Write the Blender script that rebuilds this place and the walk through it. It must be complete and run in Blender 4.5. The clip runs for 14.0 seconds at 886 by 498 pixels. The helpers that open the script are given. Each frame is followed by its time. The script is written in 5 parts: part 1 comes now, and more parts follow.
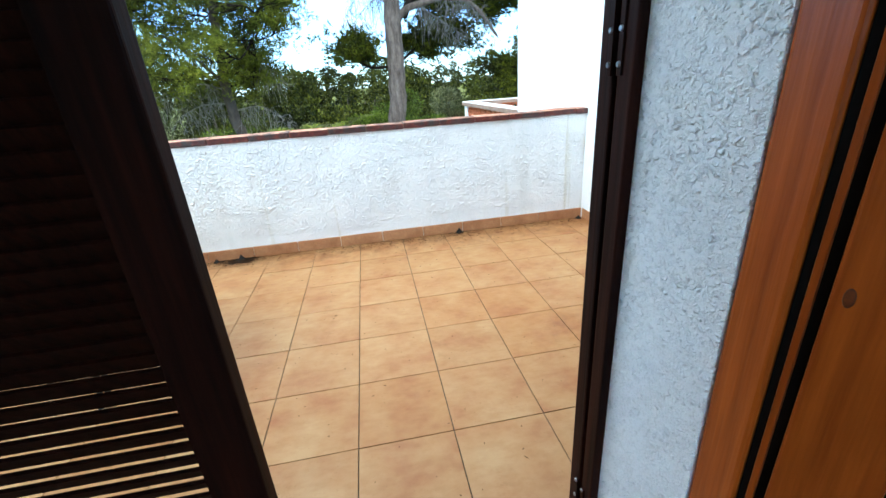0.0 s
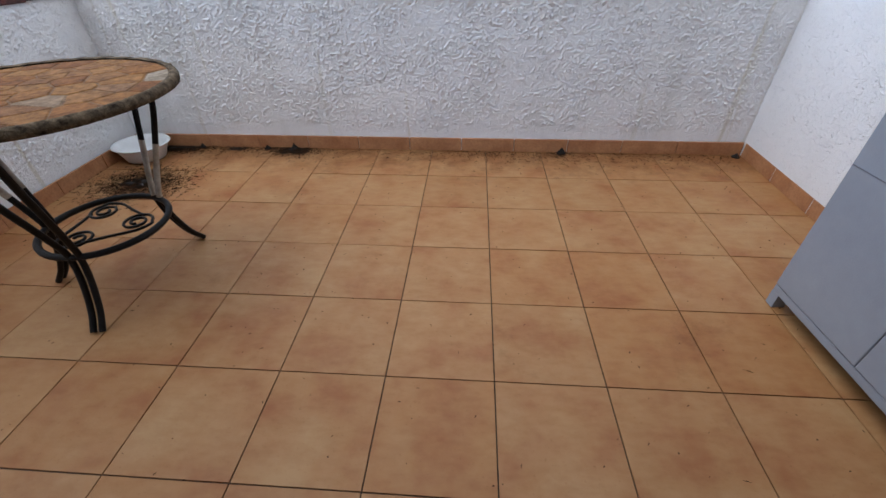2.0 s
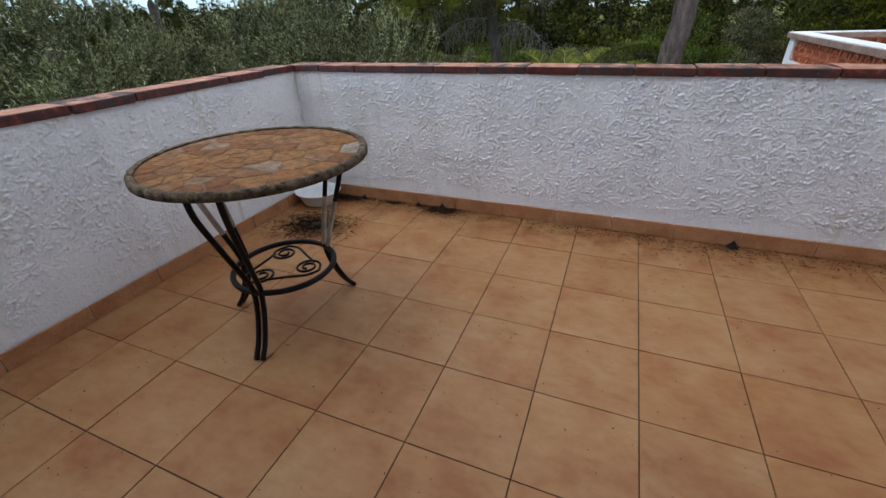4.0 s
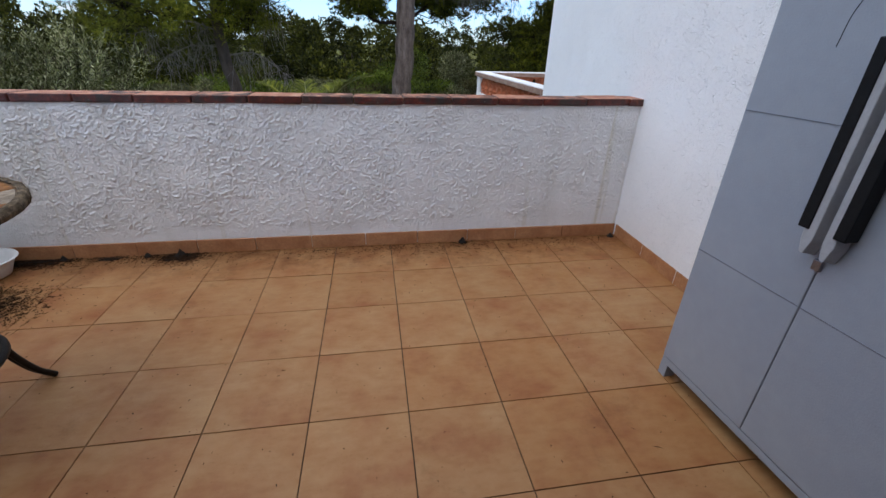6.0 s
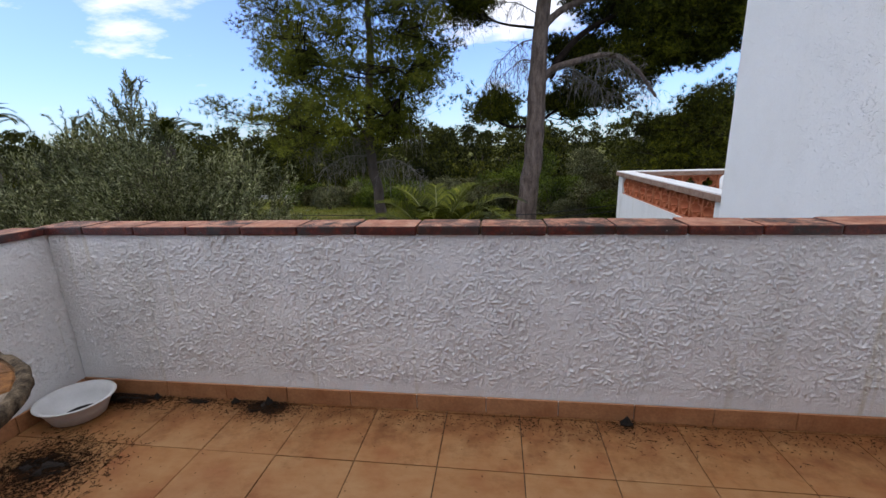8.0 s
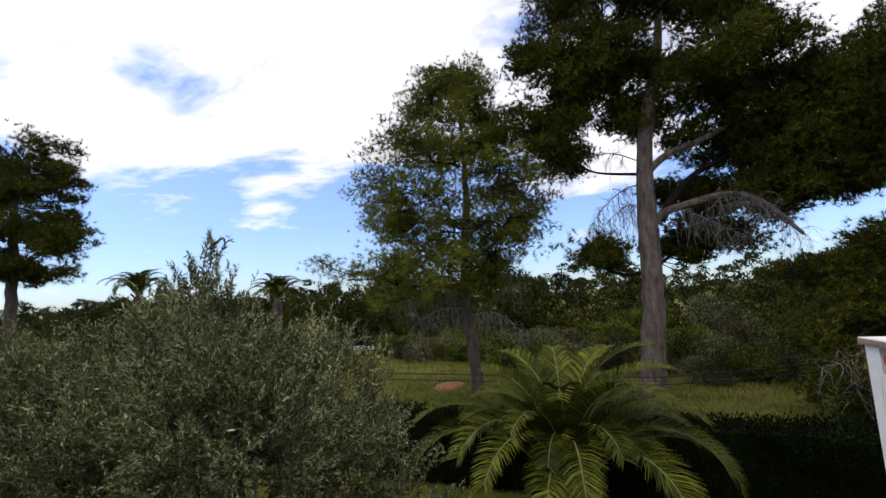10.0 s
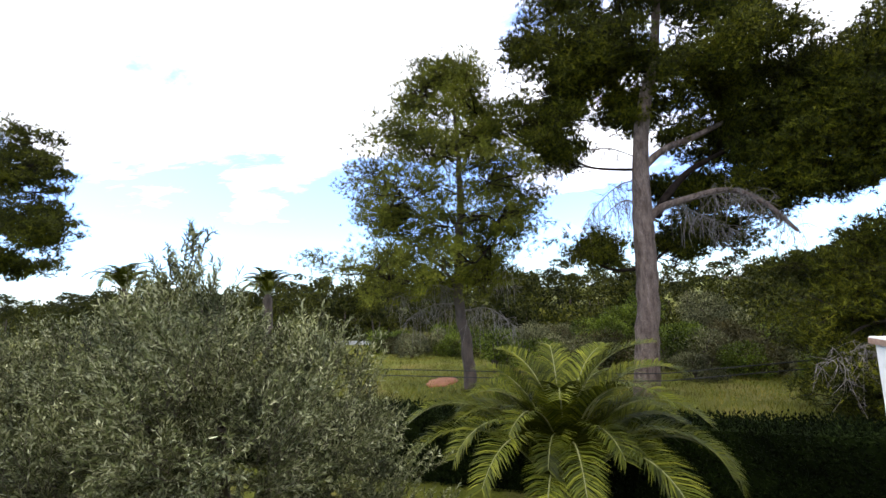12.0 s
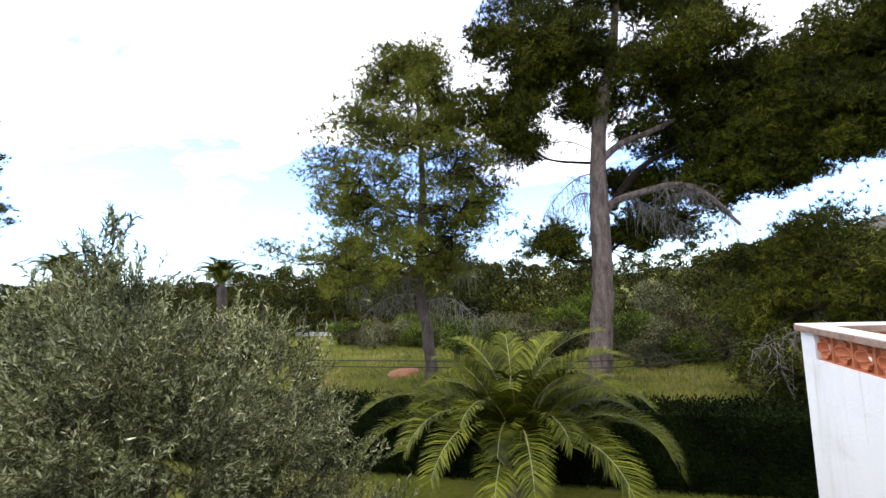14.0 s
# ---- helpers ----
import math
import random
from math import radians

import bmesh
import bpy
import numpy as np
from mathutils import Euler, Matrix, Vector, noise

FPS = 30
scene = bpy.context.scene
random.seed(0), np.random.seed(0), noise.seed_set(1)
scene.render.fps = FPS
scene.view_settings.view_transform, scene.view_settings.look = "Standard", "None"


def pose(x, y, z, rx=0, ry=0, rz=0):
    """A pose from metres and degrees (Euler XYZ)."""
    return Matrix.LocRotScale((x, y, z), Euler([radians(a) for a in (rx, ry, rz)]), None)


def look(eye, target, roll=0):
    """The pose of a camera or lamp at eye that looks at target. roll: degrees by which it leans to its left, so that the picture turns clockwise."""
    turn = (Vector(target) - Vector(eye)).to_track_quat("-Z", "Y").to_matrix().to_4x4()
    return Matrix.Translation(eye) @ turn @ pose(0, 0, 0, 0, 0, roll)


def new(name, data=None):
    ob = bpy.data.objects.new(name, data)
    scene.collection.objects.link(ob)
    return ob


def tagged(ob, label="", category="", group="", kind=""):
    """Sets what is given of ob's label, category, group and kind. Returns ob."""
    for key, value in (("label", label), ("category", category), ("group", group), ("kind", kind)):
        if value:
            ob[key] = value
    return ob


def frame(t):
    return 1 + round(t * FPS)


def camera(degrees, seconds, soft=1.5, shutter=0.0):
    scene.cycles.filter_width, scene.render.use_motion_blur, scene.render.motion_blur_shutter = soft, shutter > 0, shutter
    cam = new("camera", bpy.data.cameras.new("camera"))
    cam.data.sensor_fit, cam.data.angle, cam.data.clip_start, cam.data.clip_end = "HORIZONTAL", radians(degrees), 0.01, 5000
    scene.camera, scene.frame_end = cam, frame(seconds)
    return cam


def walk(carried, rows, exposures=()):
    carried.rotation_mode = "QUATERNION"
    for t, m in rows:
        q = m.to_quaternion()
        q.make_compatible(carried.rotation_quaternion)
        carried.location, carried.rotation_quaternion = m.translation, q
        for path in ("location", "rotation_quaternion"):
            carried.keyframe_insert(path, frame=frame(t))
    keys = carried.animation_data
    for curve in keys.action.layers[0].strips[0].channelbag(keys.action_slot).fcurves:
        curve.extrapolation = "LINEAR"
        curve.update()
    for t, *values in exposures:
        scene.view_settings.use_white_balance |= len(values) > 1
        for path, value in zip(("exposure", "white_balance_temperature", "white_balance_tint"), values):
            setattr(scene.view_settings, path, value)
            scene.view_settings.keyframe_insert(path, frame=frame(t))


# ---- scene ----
cam = camera(94.1, 14.0)
EXPOSURES = [(t, e, k, -6 if t < 0.8 else 0 if t < 1.2 else 10 if t < 6.5 else 15) for t, e, k in ((0, 0.95, 5550), (0.5, 0.75, 5600), (1.0, 0.05, 5850), (1.5, -0.2, 5900), (3.2, -0.55, 5950), (5.3, -0.52, 5950), (7.0, -0.68, 6150), (7.8, -0.72, 6250), (8.2, -0.88, 6350), (8.5, -1.15, 6600), (9.2, -1.3, 6650), (11.3, 0.08, 6450), (12.0, 0.12, 6450), (13.0, 0.33, 6450), (13.5, 0.33, 6450), (14, 0.25, 6450))]
SKY_STRENGTH, SUN_STRENGTH = 0.125, 1.1
SKY_GAIN, LOW_SKY_GAIN = (3.1, 3.2, 3.6), (1.85, 2.25, 2.9)
CLOUD_SHIFT, CLOUD_EDGE, CLOUD_TONE = (3.1, 0.4, 0.0), (0.45, 0.57), (17.0, 17.6, 18.6)
PATH = [
    (0, (-0.171, -1.799, 1.163), (0.117, 0.033, 0.413), -4.0),
    (0.2, (-0.182, -1.681, 1.157), (0.032, 0.161, 0.409), -5.0),
    (0.5, (-0.128, -1.532, 1.158), (0.105, 0.27, 0.322), -1.8),
    (1, (-0.081, -1.289, 1.099), (-0.049, 0.432, 0.081), -3.2),
    (1.5, (-0.089, -1.163, 1.113), (-0.129, 0.52, 0.034), -1.8),
    (2, (-0.096, -1.115, 1.099), (-0.215, 0.473, -0.111), -0.8),
    (2.5, (-0.128, -1.084, 1.114), (-0.412, 0.499, -0.075), -2.1),
    (3, (-0.193, -1.049, 1.135), (-0.814, 0.533, 0.08), -2.8),
    (3.2, (-0.208, -1.042, 1.147), (-0.89, 0.532, 0.118), -2.7),
    (5.3, (-0.221, -1.048, 1.176), (-0.894, 0.572, 0.214), -2.2),
    (5.5, (-0.173, -1.04, 1.156), (-0.613, 0.647, 0.176), -0.7),
    (6, (-0.079, -1.053, 1.163), (0.23, 0.714, 0.278), 1.7),
    (6.5, (-0.02, -1.052, 1.187), (0.78, 0.657, 0.525), 0.8),
    (7, (-0.04, -0.99, 1.192), (0.595, 0.79, 0.538), 1.2),
    (7.3, (-0.093, -0.880, 1.196), (0.353, 0.975, 0.597), -1.3),
    (7.5, (-0.06, -0.729, 1.155), (0.069, 1.153, 0.49), -6.4),
    (7.8, (-0.064, -0.478, 1.21), (-0.214, 1.421, 0.598), -3.7),
    (8, (-0.104, -0.336, 1.232), (-0.367, 1.586, 0.747), -1.7),
    (8.2, (-0.139, -0.136, 1.249), (-0.424, 1.831, 1.019), -0.7),
    (8.5, (-0.197, 0.167, 1.373), (-0.498, 2.138, 1.529), 2.4),
    (9, (-0.369, 0.455, 1.386), (-0.725, 2.393, 1.728), -2.4),
    (9.2, (-0.482, 0.59, 1.385), (-0.974, 2.509, 1.659), -2.2),
    (11.3, (-0.871, 1.129, 1.363), (-1.561, 2.993, 1.586), -3.2),
    (11.5, (-0.863, 1.126, 1.368), (-1.531, 2.996, 1.601), -3.1),
    (12, (-0.9, 1.148, 1.393), (-1.509, 3.042, 1.602), -2.7),
    (12.5, (-0.905, 1.129, 1.386), (-1.411, 3.049, 1.62), -2.7),
    (13, (-0.868, 1.162, 1.405), (-1.243, 3.11, 1.657), -3.0),
    (13.5, (-0.822, 1.215, 1.412), (-1.196, 3.168, 1.627), -3.3),
    (14, (-0.781, 1.275, 1.379), (-1.233, 3.217, 1.535), -2.7),
]
walk(cam, [(t, look(eye, target, roll)) for t, eye, target, roll in PATH], EXPOSURES)

# ---- world and sun ----
world = bpy.data.worlds.new("sky")
scene.world = world
world.use_nodes = True
wn, wl = world.node_tree.nodes, world.node_tree.links
wn.clear()
SUN_EL, SUN_AZ = radians(62), radians(-120)
sky = wn.new("ShaderNodeTexSky")
sky.sky_type, sky.sun_disc = "NISHITA", False
sky.sun_elevation, sky.sun_rotation = SUN_EL, SUN_AZ
sky.air_density, sky.dust_density, sky.ozone_density = 1.0, 0.6, 2.0
coord = wn.new("ShaderNodeTexCoord")
sep = wn.new("ShaderNodeSeparateXYZ")
wl.new(coord.outputs["Generated"], sep.inputs[0])
# clouds lie on a flat layer: direction divided by its height
zc = wn.new("ShaderNodeMath"); zc.operation = "MAXIMUM"; zc.inputs[1].default_value = 0.0
wl.new(sep.outputs["Z"], zc.inputs[0])
za = wn.new("ShaderNodeMath"); za.operation = "ADD"; za.inputs[1].default_value = 0.16
wl.new(zc.outputs[0], za.inputs[0])
dv = wn.new("ShaderNodeVectorMath"); dv.operation = "DIVIDE"
comb = wn.new("ShaderNodeCombineXYZ")
for k in range(3):
    wl.new(za.outputs[0], comb.inputs[k])
wl.new(coord.outputs["Generated"], dv.inputs[0]); wl.new(comb.outputs[0], dv.inputs[1])
mp = wn.new("ShaderNodeMapping")
mp.inputs["Location"].default_value = CLOUD_SHIFT
mp.inputs["Rotation"].default_value = (0, 0, radians(20))
mp.inputs["Scale"].default_value = (0.75, 1.15, 0.0)
wl.new(dv.outputs[0], mp.inputs["Vector"])
cn = wn.new("ShaderNodeTexNoise")
cn.inputs["Scale"].default_value, cn.inputs["Detail"].default_value, cn.inputs["Roughness"].default_value = 1.5, 10, 0.6
cn.inputs["Distortion"].default_value = 0.25
wl.new(mp.outputs[0], cn.inputs["Vector"])
cr = wn.new("ShaderNodeValToRGB")
cr.color_ramp.elements[0].position, cr.color_ramp.elements[1].position = CLOUD_EDGE
# the cover thickens overhead and thins to blue near the horizon
zr = wn.new("ShaderNodeMapRange")
zr.inputs["From Min"].default_value, zr.inputs["From Max"].default_value = 0.20, 0.34
zr.inputs["To Min"].default_value, zr.inputs["To Max"].default_value = -0.14, 0.11
wl.new(sep.outputs["Z"], zr.inputs["Value"])
ca = wn.new("ShaderNodeMath"); ca.operation = "ADD"
wl.new(cn.outputs["Fac"], ca.inputs[0]); wl.new(zr.outputs[0], ca.inputs[1])
wl.new(ca.outputs[0], cr.inputs["Fac"])
mixc = wn.new("ShaderNodeMix"); mixc.data_type = "RGBA"
wl.new(cr.outputs["Color"], mixc.inputs["Factor"])
gain = wn.new("ShaderNodeMix"); gain.data_type, gain.blend_type = "RGBA", "MULTIPLY"
gain.inputs[0].default_value = 1.0
haze = wn.new("ShaderNodeMapRange")
haze.inputs["From Min"].default_value, haze.inputs["From Max"].default_value = 0.0, 0.42
wl.new(sep.outputs["Z"], haze.inputs["Value"])
tone = wn.new("ShaderNodeMix"); tone.data_type = "RGBA"
wl.new(haze.outputs[0], tone.inputs[0])
tone.inputs[6].default_value, tone.inputs[7].default_value = (*LOW_SKY_GAIN, 1), (*SKY_GAIN, 1)
wl.new(tone.outputs[2], gain.inputs[7])
wl.new(sky.outputs["Color"], gain.inputs[6])
wl.new(gain.outputs[2], mixc.inputs[6])
mixc.inputs[7].default_value = (*CLOUD_TONE, 1)
bg = wn.new("ShaderNodeBackground")
bg.inputs["Strength"].default_value = SKY_STRENGTH
wl.new(mixc.outputs[2], bg.inputs["Color"])
wo = wn.new("ShaderNodeOutputWorld")
wl.new(bg.outputs[0], wo.inputs["Surface"])

sun = new("sun", bpy.data.lights.new("sun", "SUN"))
sun.data.energy, sun.data.angle, sun.data.color = SUN_STRENGTH, radians(40), (1.0, 0.96, 0.9)
# the sky's rotation turns from +y towards +x
way = Vector((math.sin(SUN_AZ) * math.cos(SUN_EL), math.cos(SUN_AZ) * math.cos(SUN_EL), math.sin(SUN_EL)))
sun.matrix_world = look(way * 50, (0, 0, 0))


# ---- materials ----
def nodes_of(name):
    m = bpy.data.materials.new(name)
    m.use_nodes = True
    n = m.node_tree.nodes
    return m, n, m.node_tree.links, n["Principled BSDF"]


def noise_node(n, l, scale, detail=4, rough=0.55, stretch=None, vec=None):
    t = n.new("ShaderNodeTexNoise")
    t.inputs["Scale"].default_value, t.inputs["Detail"].default_value, t.inputs["Roughness"].default_value = scale, detail, rough
    if vec is None:
        vec = n.new("ShaderNodeNewGeometry").outputs["Position"]
    if stretch:
        mpn = n.new("ShaderNodeMapping")
        mpn.inputs["Scale"].default_value = stretch
        l.new(vec, mpn.inputs["Vector"])
        vec = mpn.outputs[0]
    l.new(vec, t.inputs["Vector"])
    return t.outputs["Fac"]


def ramp(n, l, fac, stops):
    r = n.new("ShaderNodeValToRGB")
    e = r.color_ramp.elements
    while len(e) < len(stops):
        e.new(0.5)
    for k, (p, c) in enumerate(stops):
        e[k].position, e[k].color = p, (*c, 1) if len(c) == 3 else c
    l.new(fac, r.inputs["Fac"])
    return r.outputs["Color"]


def mixed(n, l, fac, a, b, mode="MIX"):
    m = n.new("ShaderNodeMix")
    m.data_type, m.blend_type = "RGBA", mode
    for v, k in ((fac, 0), (a, 6), (b, 7)):
        if isinstance(v, (int, float)):
            m.inputs[k].default_value = v
        elif isinstance(v, tuple):
            m.inputs[k].default_value = (*v, 1)
        else:
            l.new(v, m.inputs[k])
    return m.outputs[2]


def bump(n, l, b, height, dist, strength=1.0, under=None):
    k = n.new("ShaderNodeBump")
    k.inputs["Distance"].default_value, k.inputs["Strength"].default_value = dist, strength
    l.new(height, k.inputs["Height"])
    if under is not None:
        l.new(under, k.inputs["Normal"])
    if b is not None:
        l.new(k.outputs[0], b.inputs["Normal"])
    return k.outputs[0]


def plain(name, c1, c2, scale=8.0, rough=0.6, relief=0.0, rscale=60.0, metal=0.0, stretch=None, spec=0.5, fine=0.25):
    """Two-tone surface with broad and fine variation and a fine relief."""
    m, n, l, b = nodes_of(name)
    broad = ramp(n, l, noise_node(n, l, scale, 5, 0.6, stretch), ((0.3, c1), (0.7, c2)))
    grain = ramp(n, l, noise_node(n, l, scale * 9, 3, 0.6, stretch), ((0.3, (1 - fine,) * 3), (0.7, (1 + 0.0,) * 3)))
    l.new(mixed(n, l, 1.0, broad, grain, "MULTIPLY"), b.inputs["Base Color"])
    b.inputs["Roughness"].default_value, b.inputs["Metallic"].default_value = rough, metal
    b.inputs["Specular IOR Level"].default_value = spec
    if relief:
        bump(n, l, b, noise_node(n, l, rscale, 4, 0.6, stretch), relief)
    return m


def stucco(name, tone, relief, scale, stains):
    """White trowelled render: rounded blobs, flattened crests and grey weather stains that run down."""
    m, n, l, b = nodes_of(name)
    base = ramp(n, l, noise_node(n, l, 1.7, 6, 0.65), ((0.25, tuple(c * 0.93 for c in tone)), (0.7, tone)))
    streak = ramp(n, l, noise_node(n, l, 1.0, 5, 0.7, (3.2, 3.2, 0.5)), ((0.52, (1, 1, 1)), (0.80, (1 - stains, 1 - stains, 1 - stains * 1.15))))
    patch = ramp(n, l, noise_node(n, l, 2.6, 8, 0.75), ((0.56, (1, 1, 1)), (0.78, (1 - stains * 0.8, 1 - stains * 0.85, 1 - stains))))
    c = mixed(n, l, 1.0, mixed(n, l, 1.0, base, streak, "MULTIPLY"), patch, "MULTIPLY")
    if stains > 0.1:
        drip = ramp(n, l, noise_node(n, l, 1.0, 4, 0.6, (11, 11, 0.35)), ((0.62, (1, 1, 1)), (0.72, (0.84, 0.81, 0.72))))
        c = mixed(n, l, 1.0, c, drip, "MULTIPLY")
    grit = ramp(n, l, noise_node(n, l, 240, 2, 0.6), ((0.25, (0.86, 0.86, 0.85)), (0.5, (1, 1, 1))))
    l.new(mixed(n, l, 1.0, c, grit, "MULTIPLY"), b.inputs["Base Color"])
    b.inputs["Roughness"].default_value = 0.85
    b.inputs["Specular IOR Level"].default_value = 0.25
    # irregular grains thrown on in drifts, with smoother trowelled patches between
    pos = n.new("ShaderNodeNewGeometry").outputs["Position"]
    warp = n.new("ShaderNodeTexNoise")
    warp.inputs["Scale"].default_value, warp.inputs["Detail"].default_value = scale * 0.8, 3
    l.new(pos, warp.inputs["Vector"])
    wob = n.new("ShaderNodeVectorMath"); wob.operation = "MULTIPLY_ADD"
    l.new(warp.outputs["Color"], wob.inputs[0]); wob.inputs[1].default_value = (1.5 / scale,) * 3; l.new(pos, wob.inputs[2])
    layers = []
    for f, lo, hi in ((1.0, 0.10, 0.46), (1.9, 0.08, 0.50)):
        vor = n.new("ShaderNodeTexVoronoi")
        vor.inputs["Scale"].default_value = scale * f
        l.new(wob.outputs[0], vor.inputs["Vector"])
        layers.append(ramp(n, l, vor.outputs["Distance"], ((lo, (1, 1, 1)), (hi, (0, 0, 0)))))
    where = ramp(n, l, noise_node(n, l, scale * 0.45, 4, 0.6), ((0.42, (0.12,) * 3), (0.60, (1, 1, 1))))
    patchy = ramp(n, l, noise_node(n, l, scale * 0.09, 4, 0.65), ((0.32, (0.45,) * 3), (0.62, (1, 1, 1))))
    grains = mixed(n, l, 1.0, layers[0], where, "MULTIPLY")
    grains = mixed(n, l, 1.0, mixed(n, l, 0.4, grains, layers[1], "ADD"), patchy, "MULTIPLY")
    first = bump(n, l, None, grains, relief)
    bump(n, l, b, noise_node(n, l, scale * 5, 4, 0.6), relief * 0.12, 1.0, first)
    return m


def tile_material():
    m, n, l, b = nodes_of("beige_terracotta_tile")
    info = n.new("ShaderNodeObjectInfo").outputs["Random"]
    # each tile has its own drift of cloudy glaze, from pinkish beige to orange
    shift = n.new("ShaderNodeVectorMath"); shift.operation = "MULTIPLY_ADD"
    trio = n.new("ShaderNodeCombineXYZ")
    for k in range(3):
        l.new(info, trio.inputs[k])
    l.new(trio.outputs[0], shift.inputs[0]); shift.inputs[1].default_value = (37.0, 53.0, 11.0)
    l.new(n.new("ShaderNodeNewGeometry").outputs["Position"], shift.inputs[2])
    own = shift.outputs[0]
    per = ramp(n, l, info, ((0.0, (0.93, 0.84, 0.74)), (0.15, (0.97, 0.93, 0.88)), (0.4, (0.98, 0.98, 0.99)), (0.7, (1.0, 1.0, 1.02)), (0.88, (0.93, 0.91, 0.90)), (1.0, (1.03, 1.04, 1.06))))
    cloud = ramp(n, l, noise_node(n, l, 5.0, 4, 0.55, None, own), ((0.28, TILE_A), (0.5, TILE_B), (0.72, TILE_C)))
    fleck = ramp(n, l, noise_node(n, l, 15, 5, 0.6, (1.0, 2.2, 1.0), own), ((0.3, (0.88, 0.82, 0.76)), (0.6, (1, 1, 1))))
    cloud = mixed(n, l, 1.0, cloud, fleck, "MULTIPLY")
    speck = ramp(n, l, noise_node(n, l, 90, 4, 0.7), ((0.27, (0.80, 0.74, 0.68)), (0.40, (1, 1, 1))))
    dirt = ramp(n, l, noise_node(n, l, 2.1, 9, 0.78), ((0.58, (1, 1, 1)), (0.76, (0.62, 0.55, 0.47))))
    c = mixed(n, l, 1.0, mixed(n, l, 1.0, cloud, per, "MULTIPLY"), speck, "MULTIPLY")
    c = mixed(n, l, 1.0, c, dirt, "MULTIPLY")
    # brown leaf stains along the foot of the long parapet
    away = n.new("ShaderNodeSeparateXYZ")
    l.new(n.new("ShaderNodeNewGeometry").outputs["Position"], away.inputs[0])
    near = n.new("ShaderNodeMapRange")
    for key, v in (("From Min", 0.7), ("From Max", 1.40), ("To Min", -0.22), ("To Max", 0.28)):
        near.inputs[key].default_value = v
    l.new(away.outputs["Y"], near.inputs["Value"])
    both = n.new("ShaderNodeMath"); both.operation = "ADD"
    l.new(near.outputs[0], both.inputs[0]); l.new(noise_node(n, l, 7, 9, 0.75), both.inputs[1])
    c = mixed(n, l, ramp(n, l, both.outputs[0], ((0.54, (0, 0, 0)), (0.78, (0.8,) * 3))), c, (0.15, 0.055, 0.016))
    l.new(c, b.inputs["Base Color"])
    rr = ramp(n, l, noise_node(n, l, 6, 6, 0.7), ((0.3, (0.48,) * 3), (0.7, (0.66,) * 3)))
    l.new(rr, b.inputs["Roughness"])
    b.inputs["Specular IOR Level"].default_value = 0.3
    bump(n, l, b, noise_node(n, l, 34, 4, 0.55), 0.0012)
    return m


def coping_material():
    m, n, l, b = nodes_of("terracotta_coping")
    info = n.new("ShaderNodeObjectInfo").outputs["Random"]
    sep3 = n.new("ShaderNodeSeparateXYZ")
    l.new(n.new("ShaderNodeNewGeometry").outputs["Normal"], sep3.inputs[0])
    # faces that point up take the paler clay, the sides a darker red
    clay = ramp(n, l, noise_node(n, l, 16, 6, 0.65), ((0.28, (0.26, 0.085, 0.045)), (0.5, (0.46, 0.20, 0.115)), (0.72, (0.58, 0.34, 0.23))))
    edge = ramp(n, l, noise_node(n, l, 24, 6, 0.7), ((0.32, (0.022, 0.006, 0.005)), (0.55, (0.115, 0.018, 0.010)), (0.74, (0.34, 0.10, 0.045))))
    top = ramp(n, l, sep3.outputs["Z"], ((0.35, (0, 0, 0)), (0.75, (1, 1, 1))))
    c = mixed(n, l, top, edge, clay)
    black = ramp(n, l, noise_node(n, l, 9, 9, 0.8), ((0.43, (0, 0, 0)), (0.55, (1, 1, 1))))
    some = ramp(n, l, info, ((0.45, (0.3,) * 3), (0.8, (1, 1, 1))))
    c = mixed(n, l, mixed(n, l, 1.0, black, some, "MULTIPLY"), c, (0.035, 0.027, 0.024))
    pale = ramp(n, l, noise_node(n, l, 60, 4, 0.7), ((0.69, (0, 0, 0)), (0.74, (0.7,) * 3)))
    l.new(mixed(n, l, pale, c, (0.55, 0.5, 0.45)), b.inputs["Base Color"])
    l.new(ramp(n, l, sep3.outputs["Z"], ((0.35, (0.42,) * 3), (0.75, (0.8,) * 3))), b.inputs["Roughness"])
    bump(n, l, b, noise_node(n, l, 70, 5, 0.65), 0.003)
    return m


def wood_material(name, dark, light, rough, along="z", gloss=0.25):
    m, n, l, b = nodes_of(name)
    st = {"z": (26, 26, 1.3), "x": (1.3, 26, 26)}[along]
    fac = noise_node(n, l, 2.2, 6, 0.6, st)
    c = ramp(n, l, fac, ((0.28, dark), (0.72, light)))
    c = mixed(n, l, 1.0, c, ramp(n, l, noise_node(n, l, 3, 4, 0.6), ((0.3, (0.75,) * 3), (0.7, (1, 1, 1)))), "MULTIPLY")
    l.new(c, b.inputs["Base Color"])
    b.inputs["Roughness"].default_value = rough
    b.inputs["Coat Weight"].default_value = gloss * 0.25
    b.inputs["Specular IOR Level"].default_value = gloss
    b.inputs["Coat Roughness"].default_value = 0.2
    bump(n, l, b, fac, 0.0015)
    return m


